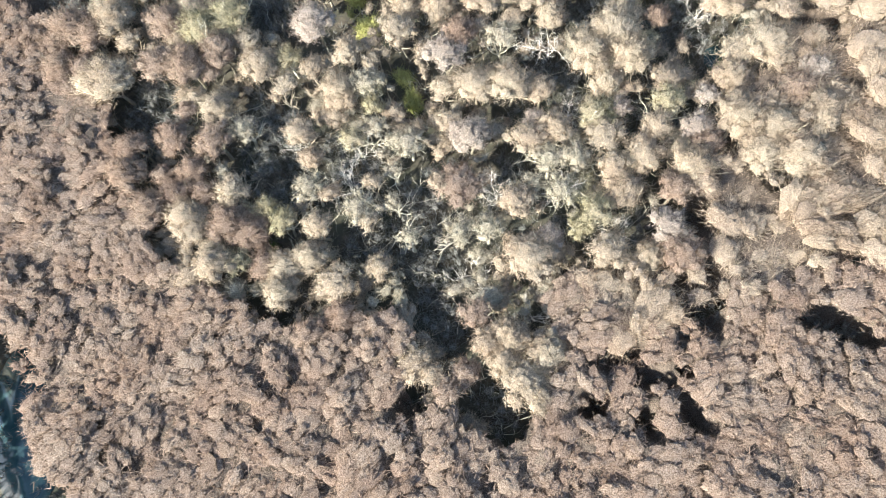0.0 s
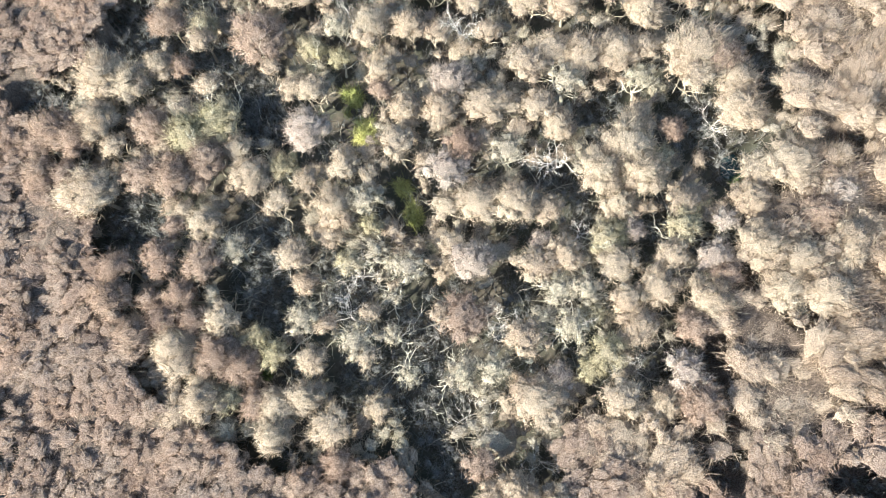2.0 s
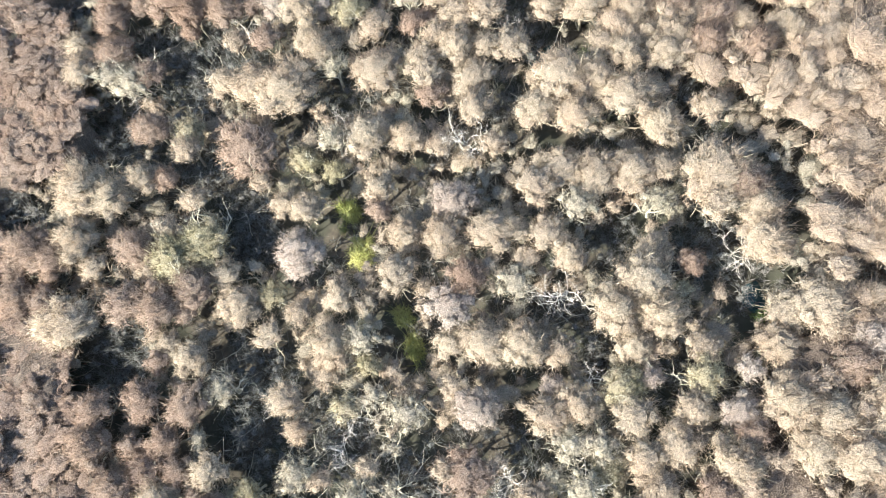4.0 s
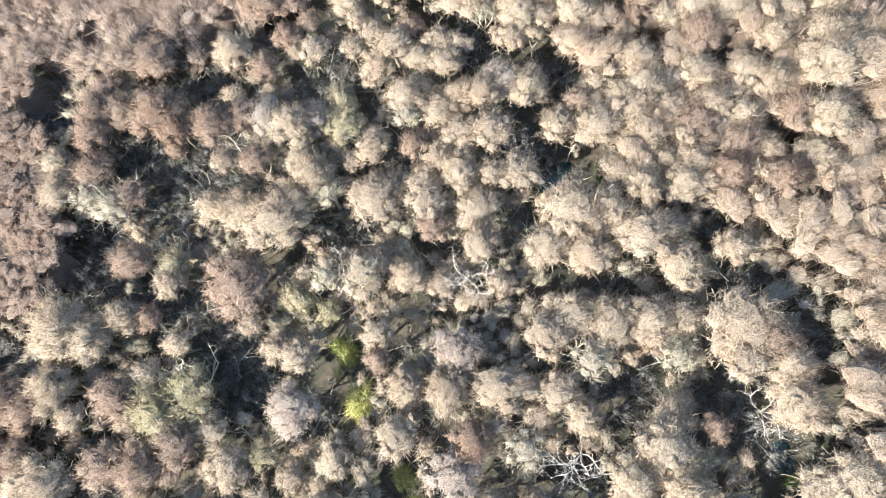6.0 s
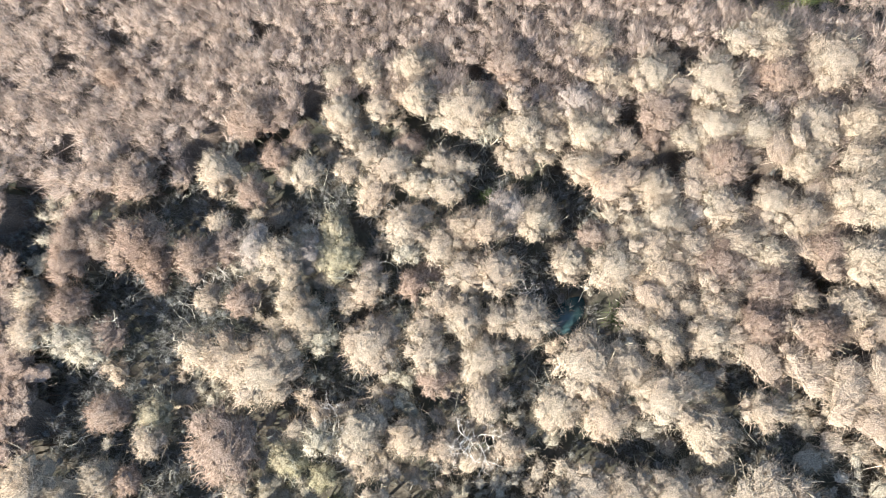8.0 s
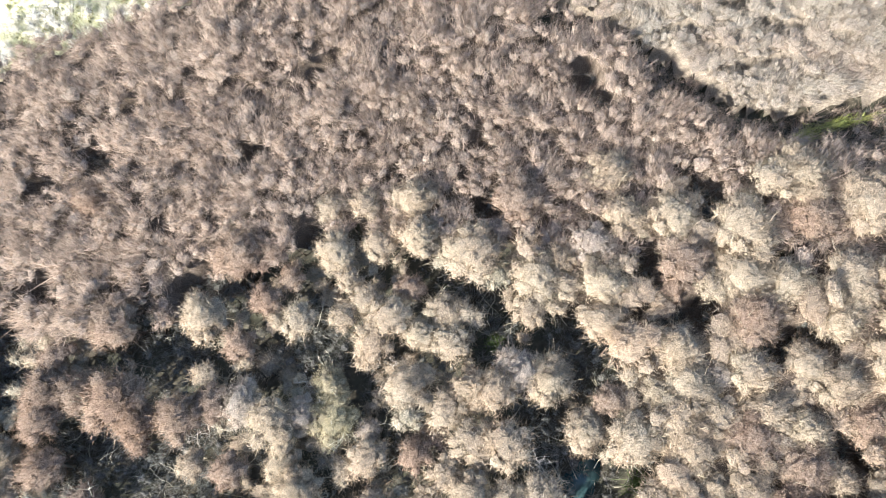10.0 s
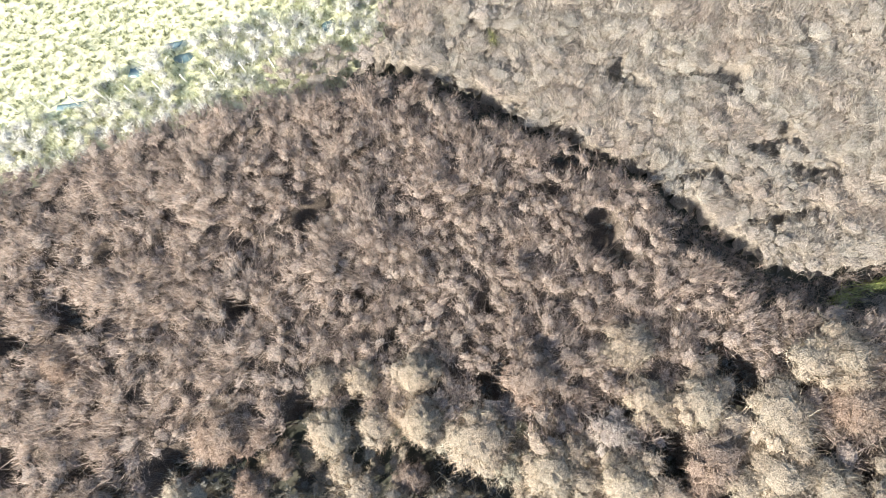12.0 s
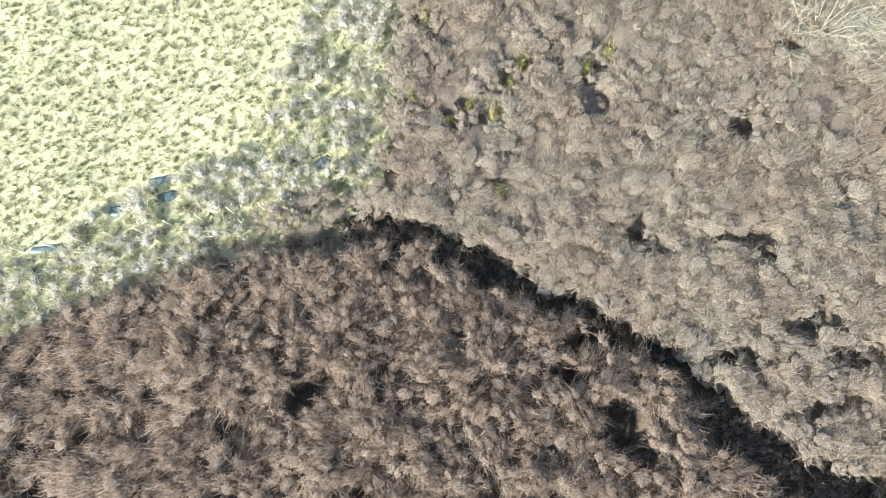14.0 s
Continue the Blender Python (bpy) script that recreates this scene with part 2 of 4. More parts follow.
def crown_twigs(radius, rise, top, count, up, reach, thin, ragged=0.55, stray=0.65, body=0.72, rings=5, around=10, lift=0.6, long=0.06, grain=0.7, knobbly=1.8):
    """One crown of that radius and rise, whose top lies at the height top: fine shoots (n, 3, 3), and the corners and
    triangles of the knobbly mass of close twigs that they grow from."""
    lobes = max(8, int(15 * radius * radius))
    knob = rng.normal(size=(lobes, 3))
    knob[:, 2] = np.abs(knob[:, 2]) * 1.1
    knob, push = unit(knob), rng.uniform(0.6, 1.15, lobes)
    size, middle = np.array([radius, radius, rise]), np.array([0, 0, top - rise])

    def swell(out):
        near = np.exp(-((1 - out @ knob.T) / (0.06 / radius))) * push
        return (1 - ragged * 0.6 + ragged * near.max(1))[:, None], unit(out + knobbly * (out - knob[near.argmax(1)]))

    z, a = rng.uniform(-0.1, 1, count), rng.uniform(0, 2 * math.pi, count)
    flat = np.sqrt(1 - z * z)
    out = np.stack([np.cos(a) * flat, np.sin(a) * flat, z], 1)
    bulge, facing = swell(out)
    base = out * size * bulge * (1 - (1 - body * 0.9) * rng.uniform(0, 1, (count, 1)))
    way = unit(out * (1 - up) + np.array([0, 0, up]) + rng.normal(size=(count, 3)) * stray)
    length = reach * rng.uniform(0.5, 1.2, count)
    length[:int(count * long)] *= rng.uniform(1.6, 3.0, int(count * long))
    shoots = blades(base + middle, way, length, thin * rng.uniform(0.6, 1.4, count))
    face = np.cross(shoots[:, 1] - shoots[:, 0], shoots[:, 2] - shoots[:, 0])
    away = unit(facing / size * radius + np.array([0, 0, lift]) + grain * rng.normal(size=out.shape))
    turned = (face * away).sum(1) < 0
    shoots[turned] = shoots[turned][:, [1, 0, 2]]
    tilt, turn = np.linspace(0.0, 1.95, rings + 1)[1:], np.arange(around) * 2 * math.pi / around
    grid = np.array([(math.sin(t) * math.cos(u + i * 0.24), math.sin(t) * math.sin(u + i * 0.24), math.cos(t)) for i, t in enumerate(tilt) for u in turn])
    grid = np.concatenate([[(0, 0, 1.0)], grid])
    rough = 1 + rng.normal(size=(len(grid), 1)) * 0.07
    bulge, turned_out = swell(grid)
    mass = grid * size * bulge * body * rough + middle
    faces = [(0, 1 + j, 1 + (j + 1) % around) for j in range(around)]
    for i in range(rings - 1):
        for j in range(around):
            p, q = 1 + i * around + j, 1 + i * around + (j + 1) % around
            faces += [(p, p + around, q + around), (p, q + around, q)]
    normals = np.concatenate([np.repeat(away, 3, 0), unit(turned_out / size * radius + np.array([0, 0, lift]) + 0.12 * rng.normal(size=grid.shape))])
    return shoots, mass, np.array(faces), normals


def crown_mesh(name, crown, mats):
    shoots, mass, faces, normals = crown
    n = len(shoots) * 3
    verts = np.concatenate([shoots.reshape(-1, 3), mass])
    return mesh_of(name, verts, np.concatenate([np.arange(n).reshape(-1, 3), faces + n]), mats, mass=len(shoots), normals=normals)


def crown_group(wide, fall, top, lobe, density, up, reach, thin, merge=0.5, arch=0.9, **how):
    """A broad crown made of many rounded heads of twigs that crowd together and fall away towards its rim."""
    heads, shoots, masses, first, second = [], [], [], [], []
    for i in range(int(60 + 40 * wide * wide)):
        r = lobe * rng.uniform(0.7, 1.3)
        q, a = max(0.0, wide - 0.8 * r) * math.sqrt(rng.uniform(0, 1)), rng.uniform(0, 6.283)
        x, y = q * math.cos(a), q * math.sin(a)
        if all(math.hypot(x - h[0], y - h[1]) > merge * (r + h[2]) for h in heads):
            heads.append((x, y, r))
    for x, y, r in heads:
        d = math.hypot(x, y) / wide
        z = top - fall * d * d - rng.uniform(0, 0.4)
        twigs, mass, faces, normals = crown_twigs(r, min(1.35, r * arch), z, int(density * r * r), up, reach, thin, rings=4 + int(r * 1.2), around=7 + int(r * 3), **how)
        place = np.array([x, y, 0])
        dome = unit(np.array([x * 2 * fall / wide ** 2, y * 2 * fall / wide ** 2, 1.0])) * 0.55
        normals = unit(normals * 0.8 + dome)
        shoots.append(twigs + place)
        masses.append((mass + place, faces))
        first.append(normals[:len(twigs) * 3])
        second.append(normals[len(twigs) * 3:])
    mass, faces = joined(masses)
    return np.concatenate(shoots), mass, np.array(faces), np.concatenate(first + second)


# ---- the plan ----
WOOD_EDGE = [(-70, 101.5), (-18.8, 103.4), (-7.5, 104.8), (3.3, 105.2), (10.3, 103.9), (15.7, 102.4), (21.5, 100.9), (25.2, 97.2), (28.0, 94.0),
             (33.0, 90.0), (36.5, 86.2), (38.2, 80.5), (41.5, 75.0), (45.2, 72.2), (51, 69.5), (80, 62)]
SCRUB_EDGE = [(9.6, 106.0), (20.0, 103.9), (23.6, 101.2), (26.5, 98.2), (29.5, 94.5), (33.4, 91.2), (36.8, 87.2), (38.8, 83.5), (40.9, 80.3), (42.9, 76.8), (46.6, 74.6), (54, 73.6), (80, 71)]
FIELD_EDGE = [(105.0, 15.5), (107.6, 20.2), (113.7, 22.5), (124.5, 27.2), (140, 34), (220, 60)]
ROUGH_EDGE = [(-70, 108), (-15.4, 111.6), (-5.3, 113.9), (1.3, 114.8), (9.0, 115.6), (12.0, 119.5), (14.5, 123), (18.5, 131), (24, 150)]
GROVE = [(-30.0, 47.0), (-27.5, 39.0), (-24.2, 30.0), (-25.0, 22.5), (-20.6, 19.5), (-16.0, 13.0), (-5.0, 10.2), (-5.8, 4.2), (0.5, -1.0), (3.5, 0.6),
         (8.2, 8.8), (17.0, 9.3), (19.6, 13.4), (24.5, 16.0), (33.0, 25.0), (38.0, 36.0), (36.0, 42.0), (28.0, 48.0), (24.0, 56.0), (26.0, 62.0),
         (21.5, 70.6), (7.4, 77.0), (0.0, 74.6), (-8.5, 72.5), (-20.0, 76.0), (-22.0, 68.0), (-21.7, 55.0), (-31.7, 53.0)]
HOLLOWS_A = [
    (10.4, -2.6, 0.6), (27.0, -0.7, 0.9), (7.4, -0.5, 0.7), (0.1, 0.0, 0.7), (15.0, 0.2, 0.4), (25.5, 0.6, 0.9), (1.2, 0.7, 1.1), (23.9, 0.8, 0.5), (10.5, 1.9, 0.4),
    (0.6, 2.1, 1.4), (-5.6, 2.5, 0.3), (9.3, 2.7, 0.4), (17.6, 3.2, 0.9), (-6.4, 3.8, 0.5), (0.1, 4.2, 0.4), (-5.1, 4.5, 0.4), (-2.1, 5.7, 0.7), (-1.2, 6.4, 0.5),
    (5.3, 7.1, 0.5), (-1.4, 7.8, 1.1), (-1.6, 9.7, 1.5), (19.5, 10.0, 0.8), (16.1, 10.9, 1.3), (20.5, 11.3, 0.8), (14.8, 11.7, 0.8), (28.5, 11.7, 0.6), (-1.9, 11.7, 1.2),
    (27.5, 12.4, 0.7), (0.0, 13.2, 1.1), (27.1, 13.6, 0.7),
]
HOLLOWS_B = [
    (-13.8, 13.7, 0.7), (-1.5, 14.0, 1.5), (19.3, 14.0, 0.6), (9.5, 14.1, 1.1), (6.8, 14.4, 0.8), (-14.8, 14.8, 1.0), (-3.8, 15.1, 1.0), (16.6, 15.7, 0.5), (24.7, 15.8, 0.8),
    (4.0, 16.5, 0.8), (-4.1, 17.2, 1.1), (-5.8, 17.3, 1.3), (-0.5, 17.4, 0.9), (5.2, 17.4, 0.9), (14.5, 17.6, 0.6), (-7.4, 17.8, 1.0), (-2.1, 17.9, 1.1), (-12.0, 19.1, 0.9),
    (-0.9, 19.2, 1.1), (25.0, 19.2, 1.1), (23.2, 19.3, 0.9), (22.0, 19.7, 1.1), (7.5, 20.2, 1.2), (-10.4, 20.3, 1.0), (-2.8, 20.6, 0.5), (17.1, 20.8, 0.7), (19.0, 20.9, 1.2),
    (-1.2, 21.1, 1.0), (2.7, 22.1, 1.1), (7.2, 22.1, 0.6),
]
HOLLOWS_C = [
    (0.9, 22.2, 0.8), (-6.5, 23.5, 1.4), (37.6, 23.9, 1.2), (21.6, 24.0, 0.8), (-4.1, 24.2, 1.1), (26.0, 24.5, 0.8), (-8.6, 24.6, 1.0), (36.2, 24.6, 1.2), (-5.7, 25.1, 1.3),
    (-10.3, 25.2, 1.2), (35.1, 25.2, 0.8), (31.0, 25.4, 1.0), (9.7, 25.5, 0.7), (28.4, 25.8, 1.7), (-13.8, 26.2, 1.1), (-7.2, 26.5, 1.3), (22.7, 26.6, 0.9), (14.8, 26.7, 1.4),
    (-11.8, 27.0, 1.4), (-14.9, 27.9, 0.9), (-6.8, 28.3, 1.0), (14.1, 28.7, 1.4), (-12.9, 28.7, 1.4), (33.1, 29.3, 0.7), (25.8, 29.4, 1.4), (1.4, 29.7, 1.5), (11.8, 30.2, 1.0),
    (18.7, 30.7, 1.2), (9.2, 31.0, 0.8), (27.0, 31.1, 1.8),
]
HOLLOWS_D = [
    (-11.5, 31.2, 1.5), (33.4, 31.3, 1.2), (-9.9, 31.7, 1.3), (1.2, 32.3, 1.5), (-13.6, 32.9, 1.0), (33.8, 33.3, 1.4), (20.4, 33.9, 1.4), (-23.7, 34.3, 1.9), (-12.3, 34.5, 0.9),
    (26.4, 34.7, 0.9), (-20.6, 35.1, 1.0), (4.8, 35.7, 0.8), (-24.9, 36.4, 1.0), (-21.9, 37.0, 2.0), (16.7, 37.1, 0.8), (14.7, 37.2, 1.1), (1.7, 37.2, 0.6), (29.1, 38.1, 1.0),
    (-4.1, 38.1, 1.1), (31.2, 38.3, 1.4), (-20.7, 38.5, 1.6), (-0.8, 38.8, 1.5), (23.3, 39.9, 0.6), (-22.0, 40.2, 2.0), (21.2, 41.3, 1.4), (-1.9, 41.4, 1.5), (4.5, 41.9, 0.8),
    (-7.8, 42.1, 1.3), (17.6, 42.6, 0.9), (-1.0, 42.8, 1.5),
]
HOLLOWS_E = [
    (-10.3, 43.0, 1.3), (-22.1, 43.6, 1.1), (30.6, 43.9, 1.0), (-26.8, 44.0, 1.0), (6.6, 44.1, 0.7), (-8.9, 44.8, 1.6), (-29.3, 44.8, 0.9), (-11.4, 45.4, 1.6), (-9.5, 47.1, 2.0),
    (14.5, 47.4, 0.9), (28.2, 48.2, 0.5), (40.7, 48.5, 0.9), (9.5, 48.6, 1.0), (-15.1, 48.7, 1.4), (27.7, 49.0, 0.4), (16.2, 49.3, 1.0), (15.6, 50.1, 0.7), (13.9, 50.2, 0.4),
    (22.5, 50.6, 0.9), (-28.9, 50.8, 1.3), (24.1, 51.1, 1.3), (-5.9, 51.7, 0.9), (-2.6, 51.7, 1.1), (0.7, 51.8, 0.8), (20.3, 51.8, 1.5), (22.2, 52.1, 1.1), (24.7, 52.2, 0.4),
    (3.0, 52.3, 1.5), (-31.0, 52.4, 1.7), (-19.4, 52.7, 1.3),
]
HOLLOWS_F = [
    (25.6, 52.8, 0.4), (6.4, 53.0, 0.8), (19.1, 53.5, 1.3), (6.6, 54.7, 0.6), (17.3, 55.0, 1.1), (-0.7, 55.3, 1.2), (-21.3, 55.9, 1.6), (19.7, 56.7, 1.2), (40.2, 56.8, 1.1),
    (7.3, 57.3, 1.3), (38.6, 57.3, 0.8), (-19.7, 57.6, 1.7), (-11.2, 57.8, 1.0), (37.0, 57.8, 1.3), (-13.1, 58.2, 1.1), (35.8, 58.3, 0.9), (-5.2, 58.4, 1.0), (18.5, 58.5, 1.1),
    (24.5, 59.4, 1.5), (7.5, 59.6, 0.9), (10.3, 59.7, 0.6), (5.2, 59.9, 0.6), (-5.8, 60.0, 1.3), (-8.6, 60.4, 1.7), (-2.3, 60.6, 0.8), (24.2, 61.2, 1.0), (31.4, 61.3, 0.8),
    (41.5, 61.4, 1.0), (33.8, 61.4, 0.8), (-10.3, 61.4, 1.8),
]
HOLLOWS_G = [
    (-13.2, 61.4, 1.5), (28.5, 62.3, 0.5), (16.5, 62.6, 0.9), (23.8, 62.8, 1.2), (-5.7, 62.9, 1.1), (-15.9, 63.2, 1.4), (22.1, 63.4, 0.8), (-12.5, 63.6, 2.1), (6.7, 63.9, 0.8),
    (12.7, 63.9, 0.9), (30.7, 64.2, 1.0), (11.8, 64.8, 0.6), (18.3, 65.3, 0.9), (-14.6, 65.8, 1.4), (30.6, 66.5, 0.9), (3.6, 67.6, 1.6), (-16.8, 68.0, 1.0), (5.7, 68.0, 1.0),
    (17.2, 68.3, 1.1), (42.3, 68.5, 0.7), (-7.2, 68.5, 1.0), (1.8, 68.5, 1.3), (37.2, 69.2, 1.3), (28.4, 69.4, 0.9), (14.9, 69.6, 1.1), (-7.4, 70.2, 1.8), (4.5, 71.4, 0.7),
    (-12.9, 71.4, 1.2), (-8.7, 71.7, 1.2), (36.3, 71.9, 0.7),
]
HOLLOWS_H = [
    (-23.0, 72.7, 2.1), (-1.7, 73.7, 1.4), (-9.4, 74.2, 0.8), (19.7, 74.4, 0.7), (21.3, 74.9, 1.0), (9.6, 75.2, 1.0), (-5.5, 75.7, 0.9), (-21.7, 76.1, 1.4), (-3.6, 76.2, 0.9),
    (5.9, 76.5, 1.2), (-11.4, 76.6, 1.0), (-17.4, 79.5, 0.9), (13.8, 80.0, 0.2), (21.8, 80.2, 0.3), (32.6, 80.9, 0.7), (31.1, 82.0, 0.5), (32.3, 83.7, 0.7), (12.6, 83.9, 0.3),
    (30.3, 85.2, 0.3), (3.0, 86.2, 0.6), (2.3, 86.4, 0.4), (29.2, 87.6, 0.5), (-16.5, 88.5, 0.9), (30.6, 89.4, 0.4), (-11.3, 89.9, 1.3), (-12.1, 90.6, 0.6), (3.7, 90.9, 0.2),
    (8.9, 91.0, 0.4), (10.0, 91.8, 0.8), (11.6, 92.0, 0.6),
]
HOLLOWS_I = [
    (47.6, 92.2, 0.7), (46.1, 92.9, 0.7), (45.0, 93.5, 0.4), (-7.2, 93.9, 0.4), (-12.2, 94.3, 0.4), (38.9, 94.8, 0.5), (38.7, 96.6, 0.6), (1.9, 100.9, 0.4), (49.6, 102.2, 0.5),
    (51.3, 102.3, 0.4), (29.4, 103.3, 0.4), (56.3, 107.2, 0.7), (39.8, 108.1, 0.6), (40.4, 111.0, 0.5),
]
POOL_BANKS = [
    (34.9, 113.6, 0.4), (29.3, 102.7, 0.4), (39.9, 111.2, 0.4), (31.0, 110.0, 0.4), (29.4, 111.3, 0.4), (27.3, 110.4, 0.4), (24.9, 113.6, 0.4), (28.2, 120.7, 0.4), (42.1, 112.0, 0.4), (33.3, 112.0, 0.4),
    (-37.6, 13.6, 2.3), (-37.3, 9.0, 2.3), (-38.2, 17.0, 2.4), (-38.3, 11.4, 2.4), (-37.2, 6.1, 3.0), (-34.8, 4.0, 2.2), (52.5, 58.2, 1.8),
]
# Patches of shade: young growth is left out, dark-coloured bushes fill them.
SHADE_PATCHES_A = [
    (19.5, 10.7, 1.7), (16.4, 11.2, 2.1), (-1.5, 14.0, 2.5), (-3.7, 17.1, 2.1), (-5.9, 17.3, 2.5), (-1.1, 18.4, 2.5), (23.8, 19.2, 2.0), (-10.3, 19.4, 1.7), (7.2, 19.4, 1.7),
    (19.6, 21.0, 2.1), (-6.2, 23.5, 2.6), (29.0, 25.7, 2.1), (14.6, 25.9, 1.9), (-7.0, 26.0, 2.8), (-11.7, 26.1, 3.2), (-11.9, 29.9, 3.6), (26.7, 30.0, 2.8), (19.5, 32.5, 2.3),
    (33.7, 32.5, 2.0), (-23.9, 34.7, 2.8), (-22.5, 37.9, 3.1), (-9.9, 43.0, 2.9), (-10.4, 46.1, 3.6), (15.9, 48.4, 2.0), (-10.9, 50.7, 2.3), (-14.3, 52.1, 2.4), (-31.3, 52.4, 2.6),
    (1.9, 53.0, 2.0), (-20.2, 53.2, 3.1), (-1.3, 54.9, 1.7),
]
SHADE_PATCHES_B = [
    (19.3, 55.4, 2.5), (-13.7, 56.4, 2.4), (40.0, 56.8, 1.8), (-20.3, 57.1, 3.8), (7.4, 57.8, 2.1), (36.7, 57.9, 2.0), (24.6, 59.6, 2.2), (-8.3, 60.4, 3.3), (23.6, 62.1, 2.2),
    (-12.7, 63.2, 4.4), (18.1, 64.5, 1.6), (-15.9, 65.3, 3.0), (3.6, 68.3, 2.9), (17.4, 68.5, 1.7), (37.8, 69.9, 1.9), (-7.6, 70.4, 3.1), (-23.4, 72.9, 3.0), (-1.8, 74.0, 1.8),
    (-22.1, 75.8, 2.1),
]
CRACKS_EAST = [
    [(16.3, 8.0), (16.3, 2.9)], [(20.0, 9.2), (18.3, 4.0)], [(24.1, 0.7), (28.7, -2.2)],
    [(26.9, 14.6), (27.3, 12.8), (29.5, 11.6)], [(11.7, 3.4), (11.1, 0.9), (13.8, -1.5)], [(13.4, -1.0), (14.2, -4.1)],
    [(34.1, 26.3), (38.6, 23.5)], [(28.0, 47.7), (30.5, 46.0), (31.1, 43.3)], [(34.3, 49.3), (36.0, 47.4)],
    [(38.9, 50.1), (37.4, 46.5), (38.1, 45.4)], [(23.0, 46.8), (26.4, 45.5), (26.3, 43.9)], [(20.2, 46.6), (22.7, 45.0), (21.3, 43.7)],
    [(38.1, 49.7), (37.4, 46.6), (38.8, 43.5)], [(44.7, 51.4), (44.7, 44.6)], [(31.4, 39.5), (32.4, 38.0)],
    [(28.8, 45.8), (31.4, 42.9), (31.8, 38.7)],
]
CRACKS = [[(45.6, 85.5), (48.4, 85.9), (49.2, 87.0)], [(48.4, 85.9), (49.1, 84.4)], [(47.7, 83.1), (51.4, 82.2)], [(39.9, 85.6), (42.4, 84.6)],
          [(43.7, 80.2), (48.0, 79.6)], [(22.6, 113.2), (20.8, 106.2)]]
HOLLOWS = np.array(HOLLOWS_A + HOLLOWS_B + HOLLOWS_C + HOLLOWS_D + HOLLOWS_E + HOLLOWS_F + HOLLOWS_G + HOLLOWS_H + HOLLOWS_I + POOL_BANKS)
SHADE_PATCHES = np.array(SHADE_PATCHES_A + SHADE_PATCHES_B)


def line_at(x, line):
    return np.interp(x, [p[0] for p in line], [p[1] for p in line])


def in_grove(x, y):
    inside, j = False, len(GROVE) - 1
    for i, (xi, yi) in enumerate(GROVE):
        xj, yj = GROVE[j]
        if (yi > y) != (yj > y) and x < (xj - xi) * (y - yi) / (yj - yi) + xi:
            inside = not inside
        j = i
    return inside


def zone(x, y):
    """Which growth stands at a place."""
    across, along = 0.959 * x - 0.284 * y, 0.284 * x + 0.959 * y
    side = max(0.0, 40 - along) * 0.22
    # Below 45 m growth runs 6 m further left, unseen, to shade the edge.
    if not (side - (52 if along > 45 else 58) < across < 37 - side * 0.6 and -9 < along < 135):
        return ""
    if y < line_at(x, WOOD_EDGE) - 0.1:
        if in_grove(x, y):
            return "grove"
        wave = 3 * math.sin(x * 0.21) + 2 * math.sin(x * 0.53 + 1) + 7 * noise.noise((x * 0.22, y * 0.22, 3.0))
        if y > 73 + wave - max(0, x - 20) * 0.55:
            return "wood"
        return "east" if x > 10 and y > 4 else "brown"
    shift = 1.8 * noise.noise((x * 0.35, y * 0.35, 8.0)) if y > 108 else 0.0
    if x > line_at(y, FIELD_EDGE) + shift - 0.3 and y > line_at(x, SCRUB_EDGE) + 0.1:
        return "scrub"
    if x < line_at(y, FIELD_EDGE) + shift + 0.3 and y > line_at(x, WOOD_EDGE) + 0.4 + 1.3 * min(1.0, max(0.0, (x - 1) / 5)):
        return "rough" if y < line_at(x, ROUGH_EDGE) or (x > line_at(y, FIELD_EDGE) - 7 and y > 113) else "field"
    return "track"


def crack_distance(x, y):
    best = 9.0
    for line in CRACKS_EAST if y < 76 else CRACKS:
        for (ax, ay), (bx, by) in zip(line, line[1:]):
            s = max(0, min(1, ((x - ax) * (bx - ax) + (y - ay) * (by - ay)) / ((bx - ax) ** 2 + (by - ay) ** 2)))
            best = min(best, math.hypot(x - ax - s * (bx - ax), y - ay - s * (by - ay)))
    return best


def ground_height(x, y):
    return 0.22 * noise.noise((x * 0.16, y * 0.16, 0.0)) + 0.10 * noise.noise((x * 0.6, y * 0.6, 4.0))


# ---- ground ----
def stand_height(x, y):
    """How much taller or lower the growth of a stand is: stands some 6 m wide, each domed and falling to its rim."""
    best, high, cell = 9.0, 0.0, 6.2
    i, j = math.floor(x / cell), math.floor(y / cell)
    for u in (i - 1, i, i + 1):
        for v in (j - 1, j, j + 1):
            px, py, pz = noise.cell_vector((u + 0.5, v + 0.5, 3.5))
            d = math.hypot((u + 0.15 + 0.7 * px) * cell - x, (v + 0.15 + 0.7 * py) * cell - y)
            if d < best:
                best, high = d, pz
    return 1.7 * (high - 0.5) + 0.5 - 1.0 * (best / 3.6) ** 2


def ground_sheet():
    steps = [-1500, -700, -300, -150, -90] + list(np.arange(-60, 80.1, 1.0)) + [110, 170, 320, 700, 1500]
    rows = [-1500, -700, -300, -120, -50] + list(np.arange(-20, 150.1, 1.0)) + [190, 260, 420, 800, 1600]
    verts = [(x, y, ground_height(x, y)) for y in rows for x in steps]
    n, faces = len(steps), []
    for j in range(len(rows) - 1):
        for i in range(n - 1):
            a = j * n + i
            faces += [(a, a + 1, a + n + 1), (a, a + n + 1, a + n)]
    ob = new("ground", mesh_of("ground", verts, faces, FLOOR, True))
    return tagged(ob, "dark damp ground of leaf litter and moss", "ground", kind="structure")


